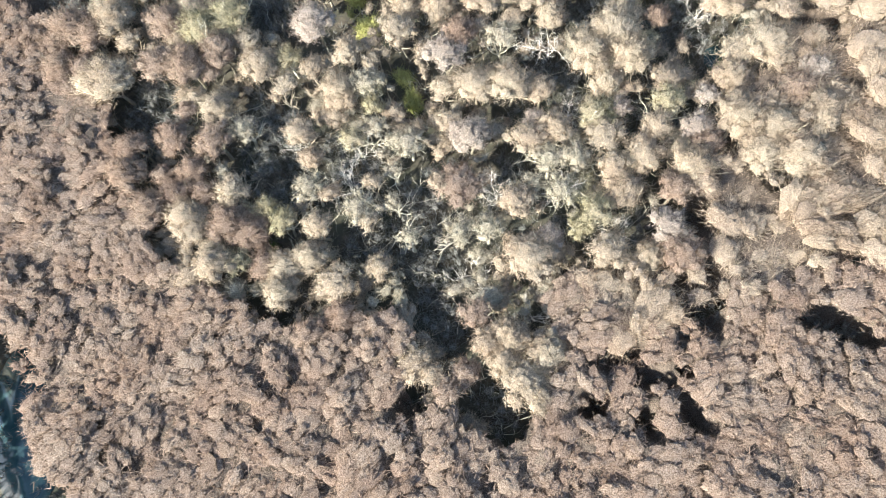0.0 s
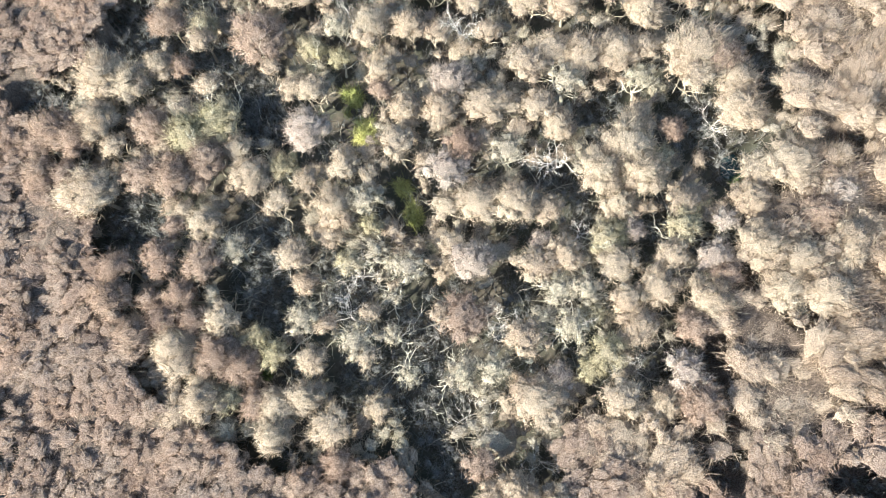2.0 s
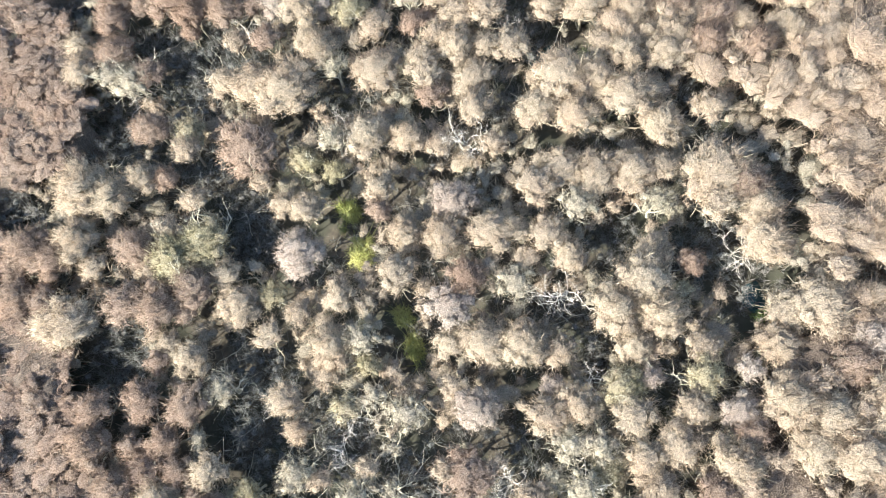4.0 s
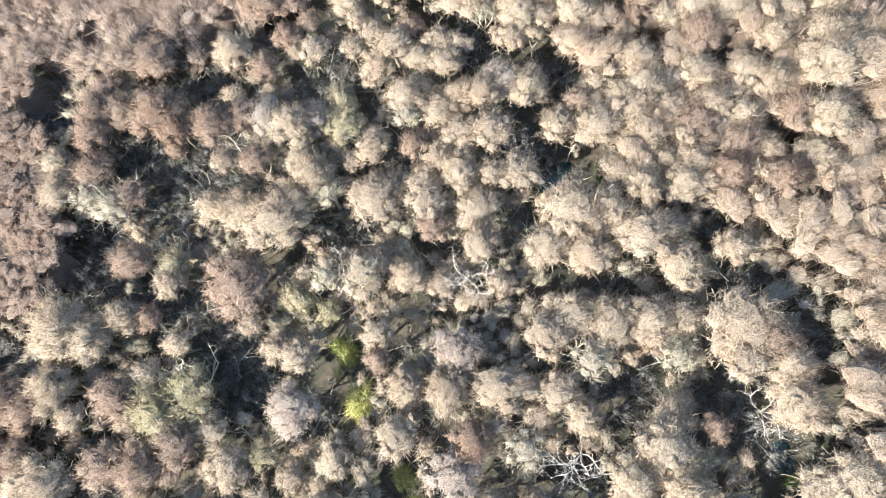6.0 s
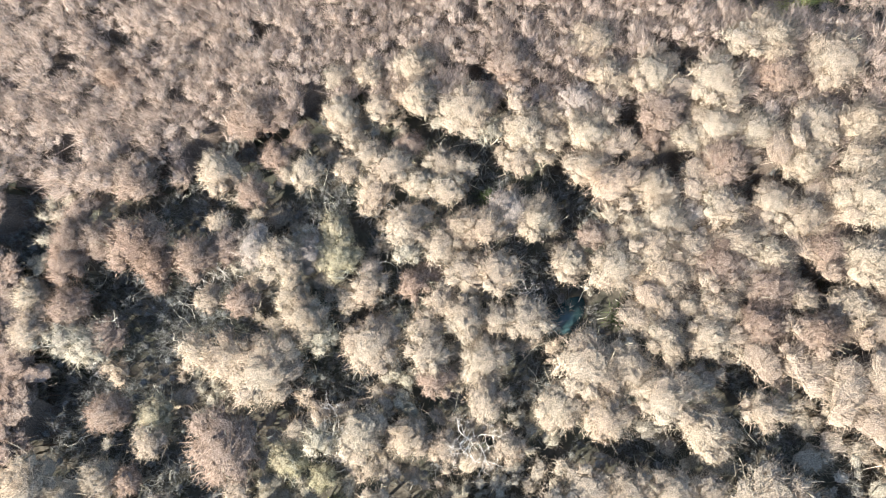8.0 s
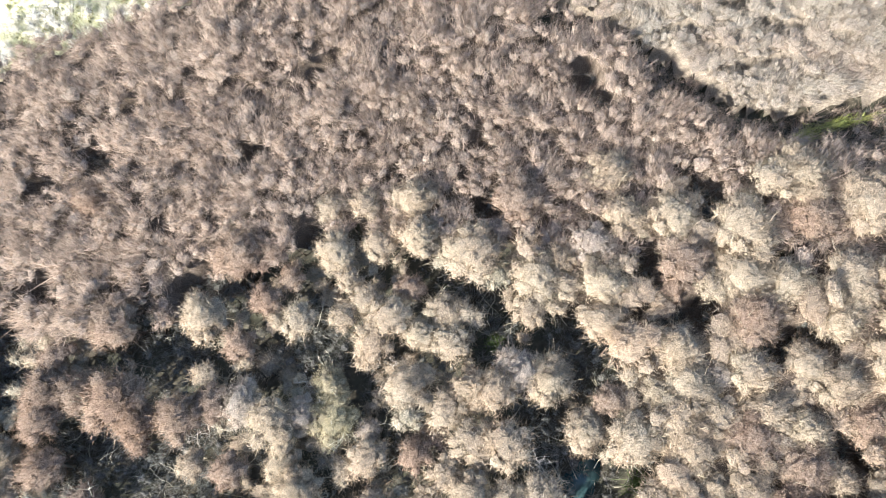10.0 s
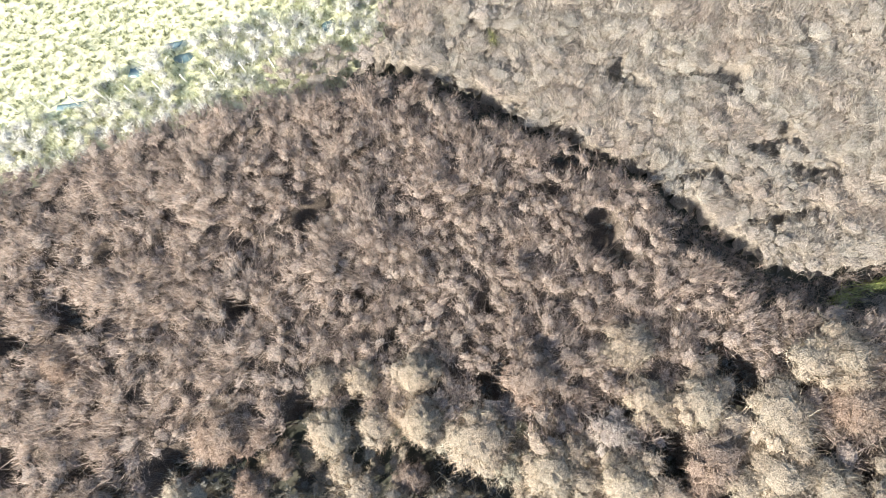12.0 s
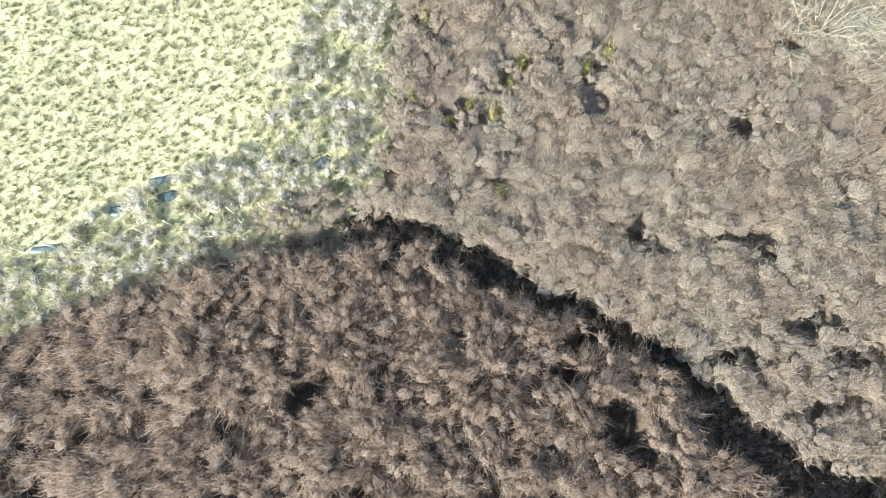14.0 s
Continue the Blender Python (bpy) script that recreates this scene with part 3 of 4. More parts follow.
def meadow_sheet():
    verts, faces = [], []
    xs, ys = np.arange(-75, 36, 0.75), np.arange(100, 171, 0.75)
    keep = {}
    for j, y in enumerate(ys):
        for i, x in enumerate(xs):
            inner = min(y - line_at(x, WOOD_EDGE) - 0.2, line_at(y, FIELD_EDGE) - x)
            if inner > -1.6:
                keep[i, j] = len(verts)
                verts.append((x, y, ground_height(x, y) + min(0.06, 0.06 + inner * 0.4) + 0.07 * noise.noise((x * 1.3, y * 1.3, 9.0)) * (inner > 0)))
    for (i, j), a in keep.items():
        b, c, d = keep.get((i + 1, j)), keep.get((i + 1, j + 1)), keep.get((i, j + 1))
        if b is not None and c is not None and d is not None:
            faces += [(a, b, c), (a, c, d)]
    ob = new("meadow", mesh_of("meadow", verts, faces, FIELD, True))
    return tagged(ob, "bright yellow-green rough pasture turf beside the wood", "ground", kind="structure")


ground_sheet()
meadow_sheet()


POSTS = [(-15.9, 112.7), (-13.0, 112.2), (-10.1, 111.7), (-7.3, 111.2), (-4.5, 110.8), (-1.8, 110.3), (0.9, 110.1), (3.8, 109.6), (6.6, 109.4), (9.4, 108.8), (12.2, 108.3), (15.0, 107.9)]
PUDDLES = [(0.7, 114.8, 1.2, 0.5), (1.0, 113.0, 0.95, 0.6), (-3.9, 113.3, 1.1, 0.7), (-11.1, 111.8, 2.4, 0.4), (15.5, 111.4, 0.6, 0.8)]


def pool(x, y, rx, ry, turn, high=0.12):
    n = 28
    a = np.linspace(0, 2 * math.pi, n, endpoint=False)
    r = 1 + 0.16 * np.sin(2 * a + 1) + 0.1 * np.sin(3 * a + turn) + 0.05 * np.sin(7 * a)
    rim = np.stack([rx * r * np.cos(a), ry * r * np.sin(a), np.zeros(n)], 1)
    low = rim * np.array([1.0, 1.0, 0]) - np.array([0, 0, 0.4])
    verts = np.concatenate([[(0, 0, 0)], rim, low])
    faces = [(0, 1 + i, 1 + (i + 1) % n) for i in range(n)]
    for i in range(n):
        k = (i + 1) % n
        faces += [(1 + i, 1 + n + i, 1 + n + k), (1 + i, 1 + n + k, 1 + k)]
    ob = new("water", mesh_of("water", verts, faces, SKY_TINTED_WATER if y > 100 else WATER))
    ob.matrix_basis = pose(x, y, ground_height(x, y) + high, 0, 0, turn * 40)
    return tagged(ob, "small still puddle in the rough pasture" if y > 100 else "dark still pool between the trees", "water", kind="structure")


pool(20.6, 52.3, 1.6, 1.3, 0.5)
pool(-39.2, 10.5, 3.9, 8.6, 0.2)
pool(52.5, 58.2, 1.6, 2.4, 1.1)
pool(29.0, 25.6, 1.3, 1.0, 1.8)
for i, (x, y, rx, ry) in enumerate(PUDDLES):
    pool(x, y, rx, ry, -0.3, 0.1)


# ---- trees that stand out ----
TAN_WILLOWS_A = [
    (2.9, 2.4, 2.1), (5.2, 4.3, 2.0), (1.8, 4.5, 1.5), (-3.5, 5.0, 1.1), (2.9, 6.3, 2.0), (1.1, 6.3, 1.4), (-4.6, 6.4, 1.8), (15.0, 8.9, 1.9), (12.2, 10.1, 1.8),
    (6.4, 11.8, 2.4), (29.3, 13.0, 2.3), (-9.0, 14.2, 1.6), (26.6, 14.3, 1.9), (-5.4, 14.7, 1.3), (15.3, 14.7, 2.0), (21.1, 15.0, 2.1), (-13.5, 15.1, 1.9), (28.6, 15.8, 2.2),
    (32.4, 15.9, 2.3), (6.8, 16.4, 1.5), (-12.6, 16.8, 1.9), (15.3, 16.8, 1.4), (-10.4, 17.0, 1.9), (18.1, 17.2, 2.1), (26.5, 17.7, 2.4), (-20.5, 18.7, 1.6), (-5.3, 18.7, 1.1),
    (-18.3, 18.9, 2.0), (19.8, 19.1, 1.3), (4.6, 19.2, 1.1),
]
TAN_WILLOWS_B = [
    (-9.2, 19.5, 1.6), (15.6, 19.7, 1.6), (1.3, 20.2, 1.0), (-18.5, 20.5, 1.3), (27.5, 21.4, 2.2), (9.7, 21.5, 1.6), (12.0, 21.7, 1.8), (-4.0, 21.8, 1.0), (-7.7, 22.0, 1.2),
    (-19.5, 22.5, 1.4), (22.3, 23.0, 1.7), (31.6, 23.4, 2.5), (29.1, 23.6, 1.6), (-20.0, 24.0, 2.0), (17.6, 24.6, 1.9), (-15.8, 24.9, 1.7), (3.7, 25.5, 1.1), (-8.5, 25.8, 1.4),
    (12.1, 25.8, 1.3), (20.4, 26.1, 1.9), (9.8, 27.1, 2.0), (17.3, 27.5, 2.1), (-0.6, 28.0, 1.0), (6.9, 28.2, 2.1), (-8.9, 28.3, 1.4), (20.1, 28.7, 2.4), (4.3, 28.9, 1.5),
    (30.2, 29.2, 2.7), (-5.6, 29.4, 1.5), (21.4, 30.7, 2.0),
]
TAN_WILLOWS_C = [
    (-4.5, 31.2, 1.9), (30.9, 31.9, 1.9), (15.5, 32.7, 1.9), (27.7, 33.3, 1.7), (12.2, 33.5, 1.2), (-9.2, 33.6, 1.2), (9.1, 33.8, 1.2), (-15.9, 33.8, 1.9), (-6.6, 34.7, 1.5),
    (14.3, 34.8, 1.6), (1.9, 35.3, 1.6), (-3.1, 35.1, 1.7), (28.7, 35.5, 2.9), (-17.6, 35.7, 1.3), (10.5, 36.3, 2.5), (-11.1, 36.8, 1.9), (6.3, 37.2, 1.9), (25.1, 37.5, 1.7),
    (22.7, 37.8, 2.1), (3.4, 38.4, 2.1), (19.6, 38.4, 2.3), (14.8, 39.0, 1.8), (-25.1, 39.5, 2.9), (-12.0, 39.8, 1.7), (17.3, 39.8, 1.8), (26.6, 41.1, 2.5), (30.7, 41.4, 1.7),
    (-18.0, 41.9, 1.4), (2.4, 43.0, 1.5), (-4.1, 43.2, 1.4),
]
TAN_WILLOWS_D = [
    (-3.4, 43.5, 1.0), (-23.0, 44.0, 1.3), (12.9, 44.0, 1.4), (24.8, 44.2, 2.7), (20.2, 44.4, 2.4), (-6.0, 44.5, 1.4), (-16.2, 45.2, 1.8), (8.3, 45.4, 1.6), (17.3, 45.7, 2.4),
    (40.0, 46.3, 2.3), (-23.9, 46.6, 2.1), (6.0, 46.8, 2.1), (-7.3, 46.9, 1.1), (22.8, 46.9, 2.2), (-13.3, 47.2, 1.5), (29.4, 47.4, 1.9), (12.3, 47.8, 2.0), (20.2, 47.9, 2.7),
    (2.7, 48.0, 2.6), (26.2, 48.0, 1.9), (36.7, 48.2, 1.6), (31.0, 49.1, 2.1), (42.3, 49.1, 2.2), (-20.3, 49.6, 2.0), (28.7, 49.9, 1.4), (24.9, 50.1, 1.6), (-17.5, 50.6, 2.0),
    (12.9, 50.6, 2.0), (-22.8, 51.3, 2.6), (36.4, 51.4, 2.0),
]
TAN_WILLOWS_E = [
    (-13.3, 52.2, 1.7), (9.1, 52.4, 1.7), (17.0, 52.6, 1.8), (28.2, 52.7, 2.1), (15.0, 53.3, 1.6), (34.3, 53.5, 1.9), (44.6, 53.5, 2.7), (39.8, 53.6, 2.0), (12.5, 54.0, 1.9),
    (9.4, 54.1, 1.5), (31.0, 54.2, 1.7), (5.0, 54.3, 2.5), (24.7, 54.3, 2.1), (-3.2, 54.7, 2.9), (28.1, 55.0, 1.8), (38.4, 55.5, 2.0), (21.7, 55.8, 2.1), (11.2, 55.9, 1.8),
    (46.1, 56.3, 2.5), (34.3, 56.4, 1.7), (16.1, 56.6, 1.8), (-6.2, 56.7, 2.5), (27.6, 56.7, 1.9), (29.8, 56.7, 2.2), (13.8, 57.4, 1.8), (0.6, 57.7, 1.9), (41.8, 57.9, 2.2),
    (-8.8, 58.0, 1.8), (4.1, 58.1, 1.4), (6.0, 58.5, 1.5),
]
TAN_WILLOWS_F = [
    (26.2, 58.7, 1.2), (30.0, 59.4, 2.5), (47.3, 59.6, 2.0), (-0.2, 59.9, 1.9), (20.4, 60.0, 1.9), (12.5, 60.1, 1.6), (44.0, 60.4, 2.7), (16.4, 60.4, 1.6), (14.7, 60.9, 2.2),
    (39.4, 61.5, 1.9), (-6.9, 61.8, 1.5), (10.4, 62.5, 2.3), (-0.1, 62.8, 2.4), (25.7, 62.9, 2.0), (36.9, 62.9, 2.4), (34.4, 63.0, 1.7), (-21.9, 63.9, 2.1), (14.3, 64.6, 1.5),
    (22.8, 64.9, 1.0), (20.8, 65.3, 1.4), (47.9, 65.3, 2.7), (7.7, 65.4, 1.1), (26.8, 65.6, 2.2), (12.3, 66.0, 1.9), (24.1, 66.3, 1.3), (16.1, 66.4, 1.2), (38.3, 66.6, 2.7),
    (8.6, 66.6, 1.7), (-21.8, 66.8, 2.1), (14.5, 67.2, 1.5),
]
TAN_WILLOWS_G = [
    (22.1, 67.6, 2.1), (-4.8, 68.0, 1.2), (10.5, 68.1, 1.7), (24.3, 68.4, 1.3), (33.7, 68.7, 2.3), (44.2, 69.0, 2.4), (6.8, 69.1, 1.5), (41.9, 69.2, 1.8), (3.4, 70.0, 1.5),
    (8.9, 70.0, 1.3), (30.3, 70.0, 2.2), (1.6, 70.6, 1.3), (18.0, 70.9, 2.6), (8.0, 71.9, 1.3), (-4.0, 72.5, 2.1), (14.5, 73.4, 2.3), (11.1, 74.0, 1.5), (30.4, 74.1, 2.3),
    (7.6, 74.4, 1.9), (14.9, 76.8, 2.4), (10.9, 77.7, 1.7), (8.0, 78.4, 1.7),
]
BROWN_ALDERS_A = [
    (-2.8, 3.7, 1.2), (-1.2, 4.5, 1.4), (17.3, 8.3, 1.8), (0.9, 8.7, 1.2), (-11.9, 10.9, 1.6), (-9.2, 11.6, 1.7), (19.1, 13.5, 1.6), (23.0, 16.5, 1.7), (-14.6, 17.8, 1.7),
    (32.2, 18.6, 2.3), (2.8, 19.3, 1.8), (-14.9, 20.8, 2.0), (-16.5, 22.1, 2.1), (-23.0, 25.5, 2.1), (-18.2, 25.7, 1.4), (-20.6, 26.4, 2.0), (-18.7, 28.1, 1.4), (-21.5, 28.5, 1.1),
    (24.1, 29.3, 1.4), (-24.4, 29.4, 2.1), (-16.5, 30.1, 1.8), (-20.0, 31.7, 1.8), (-23.9, 31.9, 1.7), (7.1, 33.4, 1.7), (30.5, 34.0, 2.1), (-18.7, 34.3, 1.1), (-15.8, 37.7, 1.3),
    (-17.7, 38.8, 2.2), (-14.6, 39.5, 2.3), (-20.1, 39.6, 1.7),
]
BROWN_ALDERS_B = [
    (1.8, 41.1, 1.4), (-27.6, 42.4, 1.8), (-29.8, 43.1, 2.0), (-18.9, 44.4, 2.1), (36.5, 45.3, 2.0), (-26.1, 45.4, 2.0), (-30.1, 46.4, 1.7), (33.2, 47.2, 2.1), (-28.2, 47.3, 2.5),
    (35.0, 49.2, 2.1), (-15.5, 49.9, 1.5), (9.1, 50.2, 1.6), (-7.6, 50.3, 3.1), (40.5, 50.6, 2.1), (32.4, 52.3, 1.7), (-16.1, 55.3, 2.1), (24.1, 57.4, 1.6), (9.5, 57.8, 1.4),
    (11.1, 58.5, 1.2), (36.2, 59.8, 2.3), (-3.9, 60.6, 1.3), (-15.6, 61.5, 1.7), (31.7, 63.9, 1.3), (-11.0, 64.6, 1.3), (-18.5, 64.7, 2.1), (32.9, 65.4, 1.8), (-7.1, 65.5, 2.3),
    (43.7, 65.7, 2.6), (-4.5, 65.7, 1.7), (-10.3, 66.1, 1.9),
]
BROWN_ALDERS_C = [
    (-11.6, 68.0, 3.1), (-18.1, 68.6, 2.0), (-1.4, 69.5, 1.5), (12.4, 69.8, 1.6), (-15.0, 69.8, 2.0), (-17.4, 70.5, 2.3), (1.2, 72.4, 1.3), (-16.6, 73.0, 1.8), (3.5, 73.5, 1.5),
    (22.7, 74.0, 1.8), (-11.4, 74.5, 2.5), (-0.2, 76.8, 2.7), (-12.1, 86.0, 1.9),
]
GREY_WILLOWS = [
    (17.3, 10.5, 1.8), (8.4, 12.8, 1.3), (22.8, 17.9, 1.4), (34.1, 19.8, 2.1), (24.8, 20.5, 1.2), (17.9, 22.1, 1.4), (10.8, 23.4, 1.4), (5.0, 23.5, 1.9), (5.2, 31.5, 1.8),
    (-5.4, 39.5, 2.5), (8.1, 39.9, 2.5), (34.2, 51.3, 1.7), (32.1, 56.6, 1.9), (6.4, 60.3, 1.4), (18.5, 61.1, 2.3), (1.8, 62.9, 1.9), (-2.4, 65.1, 2.2), (27.0, 68.9, 1.7),
    (20.7, 72.3, 1.7),
]
PALE_WILLOWS = [
    (3.9, 14.8, 1.5), (1.6, 15.2, 1.7), (-2.3, 16.1, 1.1), (10.5, 16.2, 1.6), (8.7, 17.5, 1.3), (12.6, 18.5, 1.6), (10.6, 19.1, 1.8), (-2.8, 19.7, 1.0), (-5.7, 20.0, 1.5),
    (-2.1, 22.6, 1.1), (-9.2, 22.9, 1.5), (-0.2, 24.6, 1.5), (-1.3, 25.4, 1.1), (-2.3, 26.7, 1.2), (-14.0, 30.6, 1.7), (-2.2, 31.0, 1.6), (10.6, 31.7, 1.7), (23.6, 34.7, 1.5),
    (17.3, 36.3, 1.7), (-0.4, 48.5, 1.6), (7.5, 55.7, 1.1), (1.4, 55.8, 1.7), (9.7, 60.5, 1.6), (-17.3, 61.1, 2.2), (-19.2, 62.2, 1.6), (19.4, 68.5, 1.3),
]
OLIVE_WILLOWS = [
    (10.8, 12.8, 1.3), (12.4, 13.5, 1.6), (12.4, 16.8, 1.6), (-16.5, 18.7, 1.4), (-12.2, 20.8, 1.7), (21.5, 21.0, 1.6), (15.7, 21.9, 1.9), (-14.6, 22.5, 1.4), (-13.2, 22.8, 1.4),
    (-4.6, 26.4, 1.3), (22.3, 27.3, 1.7), (-2.1, 28.9, 1.4), (-8.5, 36.8, 1.8), (-15.6, 41.9, 3.0), (-12.9, 42.9, 2.6), (-1.1, 46.0, 1.6), (-3.2, 47.9, 1.9), (-12.8, 53.9, 2.1),
    (4.1, 61.9, 2.0), (4.6, 64.5, 1.9),
]


KINDS = {
    "w": ("willow", TWIG_TAN, WILLOW_BARK, "bare tan-twigged willow with a rounded crown", "willow trees"),
    "b": ("alder", TWIG_BROWN, BARK, "leafless reddish-brown alder with a fine twiggy crown", "alder trees"),
    "g": ("grey_willow", TWIG_GREY, BARK, "leafless mauve-grey willow with a dense rounded crown", "grey willow trees"),
    "p": ("lichened_willow", TWIG_PALE, PALE_BARK, "pale lichen-covered bare willow with twisted limbs", "lichened willow trees"),
    "o": ("mossy_willow", TWIG_OLIVE, PALE_BARK, "olive-tinged mossy willow with bare tangled branches", "mossy willow trees"),
}


# density of the shoots, how far the inner mass reaches, ragged outline, straying shoots
CROWN_WAYS = {"w": (420, 0.7, 0.62, 0.5), "p": (270, 0.52, 0.65, 0.6), "o": (310, 0.58, 0.62, 0.6)}


def dome_crown(wide, top, density, body, ragged, stray):
    """One broad rounded crown: a main dome with smaller heads of twigs crowding round its shoulders."""
    heads = [(0.0, 0.0, wide * 0.86, top)]
    count, turn = int(4 + 1.6 * wide), rng.uniform(0, 6.28)
    for i in range(count):
        a, q = turn + (i + rng.uniform(-0.3, 0.3)) * 6.283 / count, wide * rng.uniform(0.5, 0.68)
        heads.append((q * math.cos(a), q * math.sin(a), wide * rng.uniform(0.34, 0.5), top - wide * rng.uniform(0.2, 0.42)))
    shoots, masses, first, second = [], [], [], []
    for x, y, r, z in heads:
        twigs, mass, faces, normals = crown_twigs(r, min(2.0, r * 0.85), z, int(density * (1.0 if z == top else 0.68) * r * r), 0.3, 0.3, 0.04, ragged=ragged, stray=stray, body=body, knobbly=1.2,
                                                  rings=5 + int(r), around=9 + int(r * 3), lift=0.25, long=0.1, grain=0.2)
        place = np.array([x, y, 0])
        dome = unit(np.array([x / wide, y / wide, 0.6])) * 0.4
        normals = unit(normals + dome)
        shoots.append(twigs + place)
        masses.append((mass + place, faces))
        first.append(normals[:len(twigs) * 3])
        second.append(normals[len(twigs) * 3:])
    mass, faces = joined(masses)
    return np.concatenate(shoots), mass, np.array(faces), np.concatenate(first + second)


def tree_kind(key, wide):
    """One standing tree of that kind, 5 m high and of that crown radius: a trunk, limbs and the crown of twigs."""
    name, twigs, bark, label, group = KINDS[key]
    root = tagged(new(name), label, "tree", group)
    fork = np.array([rng.normal() * 0.15, rng.normal() * 0.15, 1.4])
    trunk = bend((0, 0, -0.35), (fork[0] * 0.4, fork[1] * 0.4, 1), 1.9, 0.08, 5)
    part("trunk", mesh_of("trunk", *tube(trunk, np.linspace(0.17, 0.11, 5), 7), bark, True), root, "grey-brown tapering trunk")
    for i in range(4):
        a = i * 1.571 + rng.uniform(-0.5, 0.5)
        pieces = bough(trunk[-1] - (0, 0, 0.1), unit(np.array([math.cos(a) * 0.8, math.sin(a) * 0.8, rng.uniform(0.6, 1.3)])), rng.uniform(0.85, 1.15 if key in "wbg" else 1.4) * (wide + 0.4), 0.075, 2 if key in "po" else 1, 0.2, 0.10, 4, 3)
        part("limb", mesh_of("limb", *joined(pieces), bark, True), root)
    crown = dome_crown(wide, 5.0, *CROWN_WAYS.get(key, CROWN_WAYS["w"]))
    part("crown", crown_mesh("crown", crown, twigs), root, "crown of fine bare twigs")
    return root


def plant_trees(key, places, low=False):
    """Trees at (x, y, crown radius), from a few models in three sizes."""
    models, used = {}, set()
    for x, y, r in places:
        r *= 1.06
        size = 1.1 if r < 1.35 else 1.65 if r < 2.0 else 2.4
        k = size, int(rng.integers(0, 4 if len(places) > 30 else 2))
        if k not in models:
            models[k] = tree_kind(key, size)
        high = 3.9 + 0.55 * r + rng.uniform(-0.35, 0.35) + 0.25 * stand_height(x, y)
        if low:
            high = 2.95 + 0.12 * r
        s, wide = r / size, rng.uniform(0.93, 1.08)
        m = pose(x, y, ground_height(x, y), 0, 0, rng.uniform(0, 360)) @ Matrix.Diagonal((s * wide, s / wide, high / 5.0, 1))
        if k in used:
            copy_thing(models[k], m)
        else:
            models[k].matrix_basis = m
            used.add(k)


PLACES = {"w": TAN_WILLOWS_A + TAN_WILLOWS_B + TAN_WILLOWS_C + TAN_WILLOWS_D + TAN_WILLOWS_E + TAN_WILLOWS_F + TAN_WILLOWS_G,
          "b": BROWN_ALDERS_A + BROWN_ALDERS_B + BROWN_ALDERS_C,
          "g": GREY_WILLOWS,
          "p": PALE_WILLOWS,
          "o": OLIVE_WILLOWS}
for key, places in PLACES.items():
    plant_trees(key, places)
GREY_BUSHES = [(36.2, 116.7, 1.6), (34.5, 115.5, 1.3), (31.8, 113.9, 1.6), (30.3, 112.7, 1.2), (28.9, 108.1, 1.4), (29.5, 105.5, 1.2), (28.1, 104.6, 1.0), (39.2, 106.9, 1.6), (40.2, 116.1, 1.6), (39.0, 108.9, 1.3), (28.1, 112.3, 1.3), (37.9, 113.4, 1.4), (55.2, 101.4, 1.9), (56.6, 99.6, 1.7), (18.2, 105.9, 1.2), (29.4, 118.4, 1.5), (44.1, 112.9, 1.6)]
plant_trees("g", GREY_BUSHES, True)
STANDING = np.array(GREY_BUSHES + [p for places in PLACES.values() for p in places])


# ---- the close growth between them ----
def scatter(wanted, small, large, tries, close, clear=0.62, seed=1):
    """Places (x, y, radius) for crowns in the zones wanted, the broad ones first, not nearer than their size allows."""
    draw = np.random.default_rng(seed)
    cells, made, span = {}, [], 3.2
    for i in range(tries):
        across, along = draw.uniform(-56, 38), draw.uniform(-9, 131)
        x, y = 0.959 * across + 0.284 * along, -0.284 * across + 0.959 * along
        r = small + (large - small) * max(0.0, 1 - 1.25 * i / tries) ** 1.5 * draw.uniform(0.55, 1)
        cx, cy = int(x // span), int(y // span)
        near = [q for i in (-1, 0, 1) for j in (-1, 0, 1) for q in cells.get((cx + i, cy + j), ())]
        if any((q[0] - x) ** 2 + (q[1] - y) ** 2 < (close * (q[2] + r)) ** 2 for q in near):
            continue
        if zone(x, y) not in wanted:
            continue
        if (np.hypot(HOLLOWS[:, 0] - x, HOLLOWS[:, 1] - y) < HOLLOWS[:, 2] + r * 0.55).any():
            continue
        if "grove" in wanted and len(HOLLOWS) and (np.hypot(SHADE_PATCHES[:, 0] - x, SHADE_PATCHES[:, 1] - y) < SHADE_PATCHES[:, 2] + r * 0.2).any():
            continue
        if len(STANDING) and (np.hypot(STANDING[:, 0] - x, STANDING[:, 1] - y) < clear * (STANDING[:, 2] + r)).any():
            continue
        if len(HOLLOWS) and crack_distance(x, y) < r * 0.75:
            continue
        round_it = {zone(x + u * r * 0.6, y + v * r * 0.6) for u, v in ((1, 0), (0, 1), (-1, 0), (0, -1))}
        if round_it & ({"track", "field", "rough", "scrub", "wood", "grove", "brown", "east"} - wanted - (TREES if wanted & TREES else set())):
            continue
        cells.setdefault((cx, cy), []).append((x, y, r))
        made.append((x, y, r))
    return made


TREES = {"wood", "grove", "brown", "east"}


